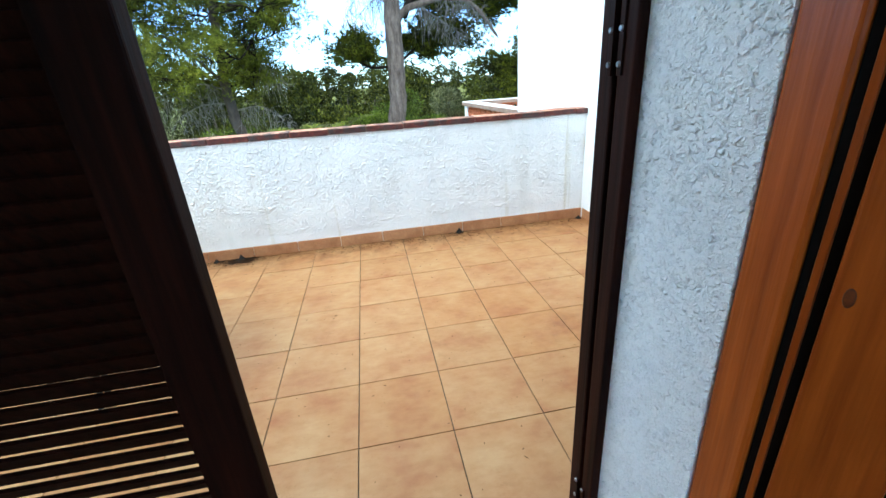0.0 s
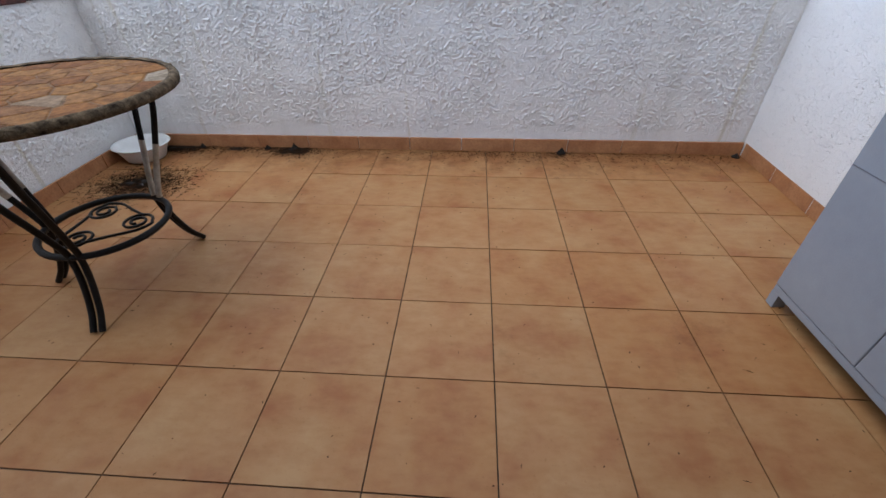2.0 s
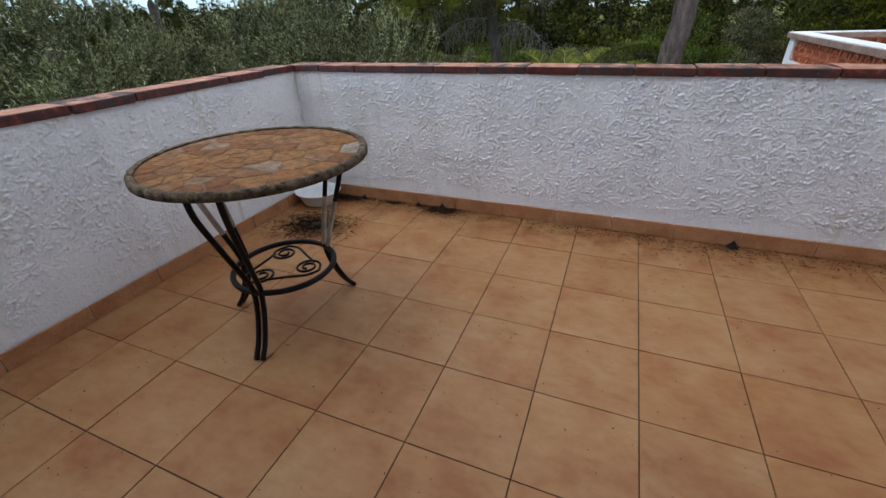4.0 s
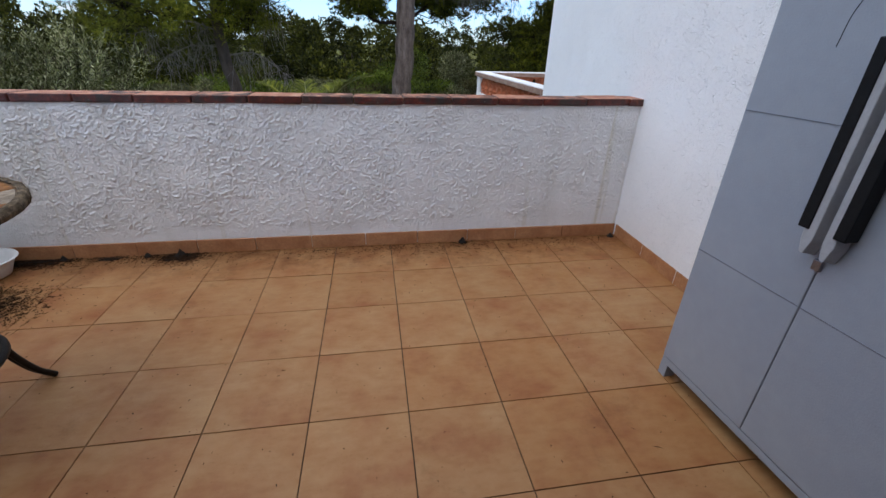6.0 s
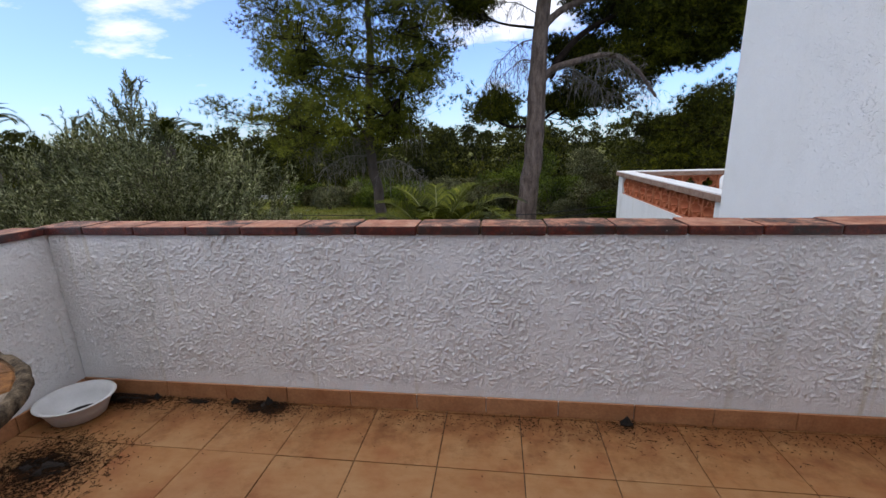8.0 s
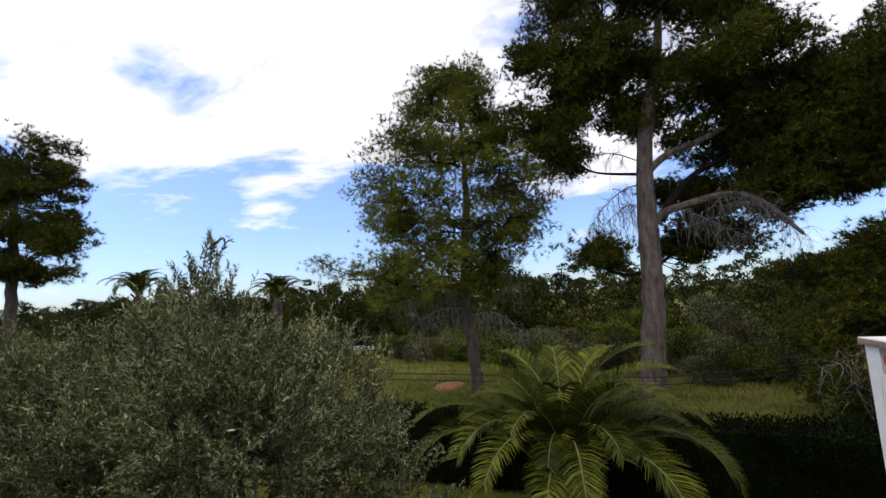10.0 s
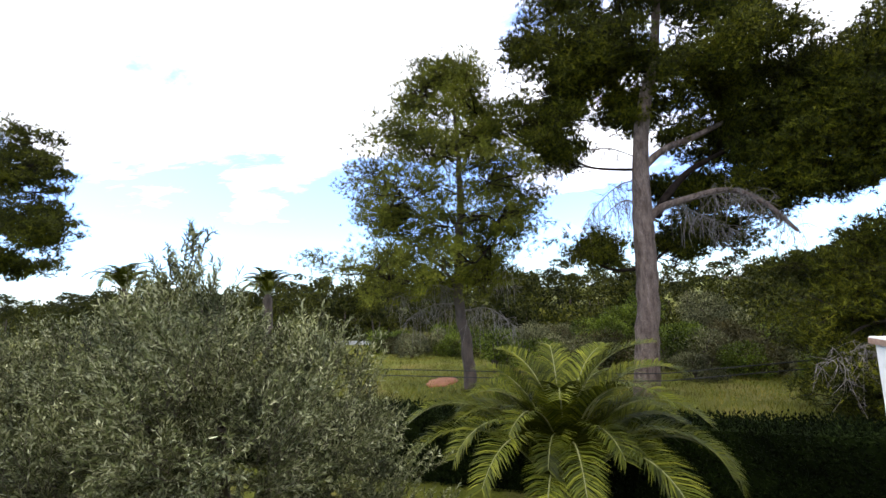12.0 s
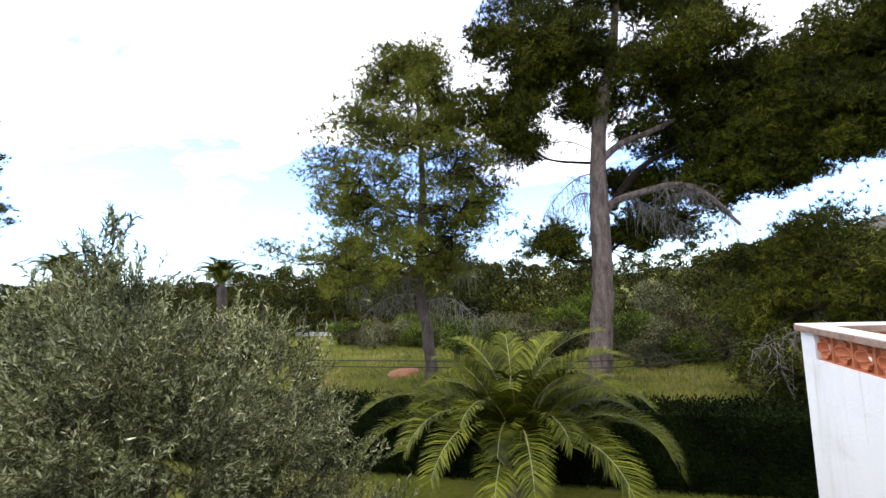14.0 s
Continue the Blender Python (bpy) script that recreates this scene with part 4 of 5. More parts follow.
def shell_points(c, rad, n, r, inner=0.55):
    d = r.normal(0, 1, (n, 3))
    d /= np.linalg.norm(d, axis=1)[:, None]
    q = r.uniform(inner ** 3, 1, n) ** (1 / 3)
    return np.asarray(c) + d * q[:, None] * np.asarray(rad), d


def pine(name, label, trunk, radii, boughs, limbs, mat, bark, seed, per=14, tuft=30, needle=0.17, width=0.017, bare=()):
    """A pine: trunk, limbs, boughs that carry smaller sprays of needle tufts on twigs, and dead twigs that hang below.
    boughs: rows of centre, radii and the number of sprays."""
    r = np.random.default_rng(seed)
    tree = thing(name, label, "tree")
    line = spline(trunk, 40)
    tt = np.linspace(0, 1, len(line))
    rad = np.interp(tt, np.linspace(0, 1, len(radii)), radii)
    line = line + np.c_[r.normal(0, 0.02, (len(line), 2)), np.zeros(len(line))]
    part("trunk", tubes([(line, rad)], 14), bark, tree)
    for pts, r0, r1, *own in limbs:
        sp = spline(pts, 24)
        part("limb", tubes([(sp, np.linspace(r0, r1, len(sp)))], 7), own[0] if own else bark, tree)
    fine, clumps, placed = [], [], []
    for cx, cy, cz, rx, ry, rz, count in sorted(boughs, key=lambda q: math.hypot(q[0] - np.interp(q[2], line[:, 2], line[:, 0]), q[1] - line[0, 1])):
        c = np.array((cx, cy, cz))
        far = math.hypot(cx - np.interp(cz, line[:, 2], line[:, 0]), cy - line[0, 1])
        k = np.argmin(abs(line[:, 2] - (cz - 0.4 - 0.22 * far)))
        # outer boughs grow on from the nearest bough already placed
        start = min([line[k]] + placed, key=lambda q: np.linalg.norm((q - c) * (1, 1, 1.6)))
        placed.append(c)
        mid = (start + c) / 2 + r.normal(0, 0.2, 3) + (0, 0, -0.10 * far)
        sp = spline([start, mid, c], 14)
        part("limb", tubes([(sp, np.linspace(max(0.035, rad[k] * 0.3) / (1 + 0.2 * far), 0.025, len(sp)))], 6), M_SHADED_LIMB, tree)
        heads, _ = shell_points(c, (rx * 1.12, ry * 1.12, rz * 1.12), count * 2, r, 0.15)
        for hd in heads:
            q = sp[r.integers(len(sp) // 3, len(sp))]
            tw = spline([q, (q + hd) / 2 + r.normal(0, 0.15, 3) - (0, 0, 0.12), hd], 6)
            fine.append((tw, np.linspace(0.022, 0.010, len(tw))))
            size = r.uniform(0.55, 1.05)
            pts, _ = shell_points(hd, (size, size, size * 0.62), max(3, int(per * r.uniform(0.6, 1.4))), r, 0.2)
            for p in pts:
                o = tw[r.integers(2, len(tw))]
                fine.append((spline([o, (o + p) / 2 - (0, 0, 0.06), p], 3), np.linspace(0.009, 0.004, 3)))
            clumps.append(pts)
    thin = []
    for pts in bare:
        b = spline(pts, 24)
        thin.append((b, np.linspace(0.026, 0.006, len(b))))
        for _ in range(58):
            q = b[r.integers(4, len(b))]
            e = q + r.normal(0, 0.30, 3) + (0, 0, -r.uniform(0.15, 1.15))
            m = (q + e) / 2 + r.normal(0, 0.09, 3) + (0, 0, 0.10)
            thin.append((spline([q, m, e], 6), np.linspace(0.009, 0.003, 6)))
            for _ in range(2):
                f = m + r.normal(0, 0.24, 3) + (0, 0, -0.22)
                thin.append((np.array((m, (m + f) / 2 + r.normal(0, 0.03, 3), f)), (0.005, 0.004, 0.002)))
    part("branchwork", tubes([(p, w[:len(p)] if len(w) >= len(p) else np.linspace(w[0], w[-1], len(p))) for p, w in fine], 4), M_SHADED_LIMB, tree)
    if thin:
        part("dead_branch", tubes([(p, np.linspace(w[0], w[-1], len(p))) for p, w in thin], 4), M_TWIG, tree)
    cl = np.concatenate(clumps)
    sz = np.repeat(r.uniform(0.18, 0.42, len(cl)), tuft)
    off = r.normal(0, 0.55, (len(cl) * tuft, 3)) * np.c_[sz, sz, sz * 0.62]
    pos = np.repeat(cl, tuft, axis=0) + off
    up = off / (np.linalg.norm(off, axis=1)[:, None] + 1e-6) * 0.7 + (0, 0, 0.55)
    pos, up = np.repeat(pos, 13, axis=0), np.repeat(up, 13, axis=0)
    part("crown", blades(pos, up, needle, width, r, 0.75), mat, tree)
    return tree


def whorls(x, y, rows, arms, seed):
    """Boughs set round a trunk, level by level: rows of height, reach to one side and reach to the other."""
    r = np.random.default_rng(seed)
    out = []
    for k, (z, left, right) in enumerate(rows):
        for a in range(arms):
            th = 2 * math.pi * (a + 0.37 * k) / arms + r.normal(0, 0.2)
            c = math.cos(th)
            reach = (right if c > 0 else left) * abs(c) + (left + right) / 2.2 * (1 - abs(c))
            reach *= r.uniform(0.86, 1.08)
            w = max(0.5, 0.36 * reach)
            out.append((x + c * reach * 0.64, y + math.sin(th) * reach * 0.64, z + r.normal(0, 0.22), w, w, 0.55, 2 + int(0.5 * reach)))
    return out


PY = 16.2
OLD_LIMB = [(1.35, PY, 3.1), (1.75, PY, 3.75), (2.6, PY - 0.2, 4.0), (3.7, PY - 0.3, 4.15), (4.6, PY - 0.3, 3.7), (5.4, PY - 0.3, 2.7)]
pine("pine_tree", "tall old pine with a pale trunk and spreading dark crown",
     [(0.95, PY, -2.35), (1.10, PY, -0.5), (1.28, PY, 1.5), (1.32, PY, 3.2), (1.40, PY, 5.2), (1.75, PY, 7.6), (2.3, PY, 10.0), (2.6, PY, 13.4)],
     [0.42, 0.37, 0.34, 0.33, 0.27, 0.22, 0.14, 0.05],
     [(-0.1, PY, 11.3, 1.7, 1.7, 1.2, 9), (-2.0, PY, 10.1, 0.7, 0.9, 0.6, 3), (3.3, PY, 12.4, 2.9, 2.4, 1.9, 16), (2.8, PY, 14.6, 2.0, 2.0, 1.2, 6), (0.4, PY - 0.6, 9.2, 1.6, 1.4, 1.0, 9),
      (3.6, PY - 0.3, 8.7, 2.0, 2.0, 1.3, 12), (-2.0, PY, 7.4, 1.1, 1.2, 0.6, 5), (-1.0, PY + 0.4, 6.3, 1.0, 1.1, 0.5, 3), (7.3, PY, 7.8, 2.2, 1.8, 1.3, 12), (9.7, PY, 8.5, 1.3, 1.5, 1.2, 8), (8.0, PY, 6.1, 2.0, 1.8, 1.1, 11),
      (6.2, PY + 0.4, 5.6, 1.8, 1.7, 1.0, 10), (9.7, PY, 7.0, 1.1, 1.2, 0.9, 5), (10.5, PY, 7.9, 0.9, 1.2, 0.9, 4), (9.2, PY, 5.7, 0.9, 1.0, 0.5, 3), (7.0, PY + 0.3, 4.7, 1.1, 1.2, 0.5, 5), (8.5, PY, 5.1, 0.7, 0.8, 0.4, 3), (5.3, PY, 10.5, 1.2, 1.4, 1.0, 5), (4.4, PY + 0.8, 6.4, 1.7, 1.4, 0.9, 8), (5.3, PY + 1.2, 4.4, 1.5, 1.2, 0.6, 5),
      (-0.5, PY, 2.7, 0.7, 0.8, 0.4, 3), (2.6, PY + 1.8, 2.8, 1.0, 0.9, 0.5, 3), (4.0, PY + 1.8, 3.1, 1.2, 1.0, 0.5, 4), (3.3, PY + 2.0, 4.7, 1.4, 1.2, 0.6, 6), (1.6, PY + 0.8, 7.7, 1.1, 1.0, 0.7, 4), (-0.9, PY + 0.3, 8.4, 1.0, 1.2, 0.7, 4)],
     [(OLD_LIMB, 0.16, 0.05),
      ([(1.42, PY, 5.2), (2.1, PY, 5.75), (3.0, PY, 6.05), (3.8, PY + 0.2, 6.4), (4.4, PY + 0.9, 6.8)], 0.14, 0.06),
      ([(1.75, PY + 0.2, 3.6), (2.2, PY + 0.3, 4.3), (3.0, PY + 0.5, 5.1), (4.2, PY + 0.7, 5.7)], 0.17, 0.07, M_SHADED_LIMB)],
     M_PINE, M_BARK, 21, per=21, tuft=13, width=0.024,
     bare=(OLD_LIMB[1:], OLD_LIMB[2:], [(2.4, PY, 3.9), (3.2, PY + 0.4, 3.5), (4.2, PY + 0.6, 2.9)], [(1.3, PY, 4.9), (0.6, PY, 4.7), (-0.2, PY, 4.0), (-0.6, PY, 3.3)], [(1.35, PY, 4.0), (0.8, PY, 4.2), (0.2, PY, 3.8), (-0.4, PY, 3.1)], [(1.4, PY, 5.6), (0.4, PY, 6.1), (-0.8, PY, 6.0), (-1.6, PY, 5.8)]))

QY = 17.0
pine("pine_tree", "slender pine with an airy light green crown",
     [(-5.1, QY, -2.45), (-5.25, QY, -0.5), (-5.45, QY, 1.2), (-5.35, QY, 3.0), (-5.2, QY, 5.0), (-5.15, QY, 7.5), (-5.3, QY, 10.4)],
     [0.26, 0.22, 0.20, 0.18, 0.14, 0.09, 0.03],
     whorls(-5.3, QY, ((10.4, 1.2, 0.8), (9.6, 2.6, 1.4), (8.6, 3.3, 1.9), (7.5, 4.0, 2.5), (6.3, 4.4, 3.2), (5.1, 4.8, 3.7), (3.9, 5.2, 3.4), (2.8, 6.0, 2.8), (1.8, 5.0, 2.0)), 7, 5),
     [([(-5.4, QY, 1.6), (-6.2, QY, 2.5), (-7.2, QY, 3.4)], 0.07, 0.03), ([(-5.3, QY, 2.6), (-4.4, QY, 3.2), (-3.4, QY, 3.9)], 0.06, 0.03)],
     M_PINE_LIGHT, M_BARK_DARK, 22, per=8, tuft=10, width=0.0175,
     bare=([(-5.4, QY, 0.9), (-6.5, QY, 0.9), (-7.6, QY, 0.4)], [(-5.4, QY, 0.6), (-4.3, QY, 0.7), (-3.3, QY, 0.0)], [(-5.4, QY, 1.4), (-6.6, QY, 1.7), (-8.4, QY, 1.2)], [(-5.3, QY, 2.2), (-4.2, QY, 2.3), (-3.2, QY, 1.8)]))

pine("pine_tree", "low dark pine with drooping branches beyond the balcony",
     [(6.6, 14.5, -2.4), (6.4, 14.5, -0.6), (6.6, 14.5, 1.0), (6.9, 14.5, 2.0)], [0.2, 0.16, 0.10, 0.04],
     whorls(6.7, 14.5, ((2.0, 1.2, 1.2), (1.3, 2.2, 2.2), (0.5, 2.7, 2.8), (-0.4, 2.8, 3.2), (-1.3, 2.4, 2.6)), 5, 9),
     [([(6.5, 14.4, 0.2), (5.8, 14.2, 0.1), (5.0, 14.1, -0.4)], 0.06, 0.02)], M_PINE, M_BARK_DARK, 23, per=10, tuft=10, width=0.02,
     bare=([(6.4, 14.0, -0.6), (5.4, 13.2, -0.2), (4.4, 13.0, -0.6)], [(6.5, 14.0, 0.4), (7.4, 13.0, 0.5), (8.4, 12.8, 0.1)]))

pine("pine_tree", "broad pine at the edge of the garden with dense dark crown",
     [(-33.5, 16, -2.5), (-33.5, 16, 3), (-33.8, 16, 8), (-33.5, 16, 11)], [0.35, 0.28, 0.2, 0.08],
     [(-33.5, 16, 11.5, 2.6, 2.4, 1.3, 8), (-31.6, 16, 9.6, 2.2, 2.0, 1.1, 8), (-35.5, 16, 9.6, 2.8, 2.4, 1.5, 8), (-32.0, 16, 7.2, 2.6, 2.4, 1.1, 8), (-29.9, 16, 6.0, 1.8, 1.8, 0.8, 5), (-34.5, 16, 6.4, 2.8, 2.2, 1.2, 7), (-31.8, 16, 4.6, 2.4, 2.0, 0.9, 6)],
     [], M_PINE, M_BARK_DARK, 24, per=14, tuft=10, needle=0.26, width=0.03)


def olive_tree(label, base, lobes, shoots, seed):
    """A broad old olive: several stems, dense grey-green leaves on upright sprays."""
    r = np.random.default_rng(seed)
    tree = thing("olive_tree", label, "tree")
    base = np.array(base)
    stems = []
    for c in lobes:
        c = np.array(c[:3])
        stems.append((spline([base + r.normal(0, 0.12, 3) * (1, 1, 0), (base + c) / 2 + r.normal(0, 0.2, 3), c], 16), np.linspace(0.13, 0.03, 17)))
    part("trunk", tubes([(p, w[:len(p)]) for p, w in stems], 8), M_BARK_DARK, tree)
    tw_p, tw_d, tw_l = [], [], []
    for cx, cy, cz, rx, ry, rz in lobes:
        k = 26 + int(26 * rx)
        pts, dirs = shell_points((cx, cy, cz), (rx, ry, rz), k, r, 0.5)
        pts = np.repeat(pts, 14, axis=0) + r.normal(0, 0.06, (k * 14, 3))
        dirs = np.repeat(dirs + r.normal(0, 0.30, dirs.shape), 14, axis=0)
        tw_p.append(pts); tw_d.append(dirs * 0.65 + (0, 0, 0.75)); tw_l.append(r.uniform(0.22, 0.48, len(pts)))
    # tall shoots that stand above the crown
    for sx, sy, sz, n, ln in shoots:
        t = r.random(n) ** 0.8
        wide = (0.13 * (1 - t) + 0.04)[:, None]
        tw_p.append(np.array((sx, sy, sz)) + np.c_[r.normal(0, 1, (n, 2)) * wide, t * ln * 0.78])
        tw_d.append(np.tile((0.02, 0, 1.0), (n, 1)) + r.normal(0, 0.25, (n, 3))); tw_l.append(r.uniform(0.18, 0.34, n))
        tw_p.append(np.tile((sx, sy, sz - 0.2), (3, 1))); tw_d.append(np.tile((0.0, 0.0, 1.0), (3, 1))); tw_l.append(np.full(3, ln + 0.1))
    p, d, ln = np.concatenate(tw_p), np.concatenate(tw_d), np.concatenate(tw_l)
    d /= np.linalg.norm(d, axis=1)[:, None]
    d = d + r.normal(0, 0.28, d.shape); d /= np.linalg.norm(d, axis=1)[:, None]
    part("branchwork", tubes([(np.array((a, a + e * w)), (0.0026, 0.0010)) for a, e, w in zip(p, d, ln)], 3), M_BARK_DARK, tree)
    n = 36
    t = np.tile(np.linspace(0.05, 1, n), len(p))
    P0, D0, L0 = np.repeat(p, n, axis=0), np.repeat(d, n, axis=0), np.repeat(ln, n)
    part("crown", lances(P0 + D0 * (t * L0)[:, None], D0, 0.052, 0.0120, r, 0.6), M_OLIVE, tree)


OLIVE_LOBES = [(-3.6, 3.75, 0.45, 0.75, 0.75, 0.62), (-4.5, 4.2, 0.50, 0.95, 0.9, 0.70), (-3.35, 4.5, 0.2, 0.62, 0.8, 0.68), (-5.6, 4.6, 0.42, 1.05, 1.0, 0.72), (-6.8, 4.4, 0.35, 1.05, 1.0, 0.75), (-3.15, 4.9, -0.5, 0.55, 0.7, 0.65), (-4.0, 4.0, -0.45, 1.05, 0.9, 0.8), (-5.4, 4.0, -0.4, 1.15, 0.9, 0.8),
               (-4.6, 3.6, -0.1, 0.9, 0.6, 0.7), (-6.7, 3.8, -0.4, 1.1, 0.8, 0.8), (-7.9, 4.3, 0.1, 1.05, 0.9, 0.85), (-2.75, 4.9, -1.1, 0.5, 0.6, 0.5)]
olive_tree("large bushy olive tree with grey-green leaves", (-4.7, 4.9, -2.3), OLIVE_LOBES, ((-3.76, 3.58, 1.0, 46, 1.0), (-4.0, 3.62, 1.0, 30, 0.7), (-3.5, 3.6, 0.95, 24, 0.55), (-5.05, 4.1, 0.9, 40, 0.8), (-4.5, 3.9, 1.0, 40, 0.5), (-3.0, 4.1, 0.75, 24, 0.45), (-4.8, 3.8, 0.9, 30, 0.5)), 31)
olive_tree("dark bushy olive tree beyond the short parapet", (-6.9, 2.3, -2.3),
           [(-5.75, 2.2, 0.1, 0.75, 0.7, 0.7), (-6.5, 2.5, 0.6, 0.95, 0.8, 0.8), (-7.7, 2.2, 0.7, 1.05, 0.9, 0.85), (-6.4, 2.0, -0.6, 1.0, 0.7, 0.7), (-7.6, 1.6, -0.1, 1.0, 0.8, 0.8), (-8.8, 2.4, 0.4, 1.0, 0.9, 0.9)],
           ((-6.4, 2.4, 1.1, 20, 0.5), (-7.4, 2.2, 1.3, 20, 0.5)), 33)


def palm(name, label, m, fronds, length, seed, trunk=1.35):
    """A feather palm: short trunk and arching fronds with many narrow leaflets."""
    r = np.random.default_rng(seed)
    tree = thing(name, label, "palm", m=m)
    part("trunk", tubes([(np.array([(0, 0, -trunk), (0, 0, -trunk * 0.5), (0, 0, -0.1), (0, 0, 0.15)]), (0.30, 0.27, 0.25, 0.10))], 14), M_BARK_DARK, tree)
    for k in range(fronds):
        az = k * 2.39996 + r.normal(0, 0.1)
        lift = radians(88 - 36 * (k / fronds) ** 0.9)
        L = length * r.uniform(0.85, 1.12)
        n = 26
        s = np.linspace(0, 1, n)
        el = lift - (s ** 2.1) * radians(98 + 42 * (k / fronds)) * r.uniform(0.8, 1.15)
        step = L / (n - 1)
        rad = np.cumsum(np.cos(el)) * step
        z = np.cumsum(np.sin(el)) * step
        ln = np.c_[rad * math.cos(az), rad * math.sin(az), z]
        tan = np.gradient(ln, axis=0); tan /= np.linalg.norm(tan, axis=1)[:, None]
        side = np.array((-math.sin(az), math.cos(az), 0.0))
        up = np.cross(side, tan); up *= np.sign(up[:, 2:3] + 1e-6)
        fr = part("frond", tubes([(ln, np.linspace(0.022, 0.004, n))], 5), M_PALMSTEM, tree)
        q = np.linspace(0.12, 1.0, 160)
        base = np.stack([np.interp(q, s, ln[:, j]) for j in range(3)], axis=1)
        tq = np.stack([np.interp(q, s, tan[:, j]) for j in range(3)], axis=1)
        uq = np.stack([np.interp(q, s, up[:, j]) for j in range(3)], axis=1)
        ll = (0.13 + 0.28 * np.sin(np.pi * np.clip(q * 0.9 + 0.08, 0, 1))) * length / 2.2
        vs, fs = [], []
        for sg in (-1, 1):
            d = tq * 0.62 + side * sg * 0.72 + uq * 0.36 + r.normal(0, 0.07, tq.shape)
            d /= np.linalg.norm(d, axis=1)[:, None]
            w = np.cross(d, uq); w /= np.linalg.norm(w, axis=1)[:, None]
            mid = base + d * (ll * 0.5)[:, None] - (0, 0, 0.01)
            tip = base + d * ll[:, None] - np.c_[np.zeros((len(q), 2)), 0.24 * ll]
            for i in range(len(q)):
                b = len(vs)
                vs += [base[i] - w[i] * 0.005, base[i] + w[i] * 0.005, mid[i] + w[i] * 0.008, mid[i] - w[i] * 0.008, tip[i]]
                fs += [(b, b + 1, b + 2), (b, b + 2, b + 3), (b + 3, b + 2, b + 4)]
        part("blade", mesh_from(vs, fs), M_PALM, fr)
    return tree


palm("palm_tree", "young feather palm with arching green fronds", pose(-1.25, 7.3, -1.6), 38, 2.55, 41, 0.7)
palm("palm_tree", "distant feather palm rising above the olive", pose(-17.3, 20.0, 1.6), 26, 2.0, 42, 4.3)
palm("palm_tree", "distant feather palm rising above the olive", pose(-28.5, 20.0, 2.4), 26, 2.4, 43, 5.1)


def hedge():
    r = np.random.default_rng(51)
    h = thing("hedge", "clipped dark green hedge along the garden edge", "hedge")
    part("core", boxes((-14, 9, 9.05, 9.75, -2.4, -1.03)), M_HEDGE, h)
    n = 60000
    u = r.uniform(-14, 9, n)
    face = r.random(n) < 0.65
    pos = np.where(face[:, None], np.c_[u, 9.05 + r.normal(-0.03, 0.05, n), r.uniform(-2.3, -0.98, n)], np.c_[u, r.uniform(9.0, 9.8, n), -1.0 + r.normal(0, 0.045, n)])
    dr = np.where(face[:, None], (0, -1, 0.3), (0, 0, 1.0))
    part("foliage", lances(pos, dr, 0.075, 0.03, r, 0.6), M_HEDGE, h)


hedge()


def bush(name, label, c, rad, n, leaf, mat, seed, group=""):
    """A rounded shrub of several uneven lobes of leaves on thin stems."""
    r = np.random.default_rng(seed)
    b = thing(name, label, "shrub", group)
    c, rad = np.array(c), np.array(rad)
    pos, dr, stems = [], [], []
    for k in range(7):
        cc = c + r.uniform(-0.5, 0.5, 3) * rad
        p, d = shell_points(cc, rad * r.uniform(0.4, 0.65), n // 7, r, 0.5)
        pos.append(p); dr.append(d + (0, 0, 0.4))
        stems.append((spline([(c[0], c[1], c[2] - rad[2]), (c + cc) / 2, cc], 6), np.linspace(0.05, 0.015, 7)))
    part("stem", tubes([(p, w[:len(p)]) for p, w in stems], 5), M_BARK_DARK, b)
    part("foliage", lances(np.concatenate(pos), np.concatenate(dr), leaf, leaf * 0.38, r, 0.6), mat, b)


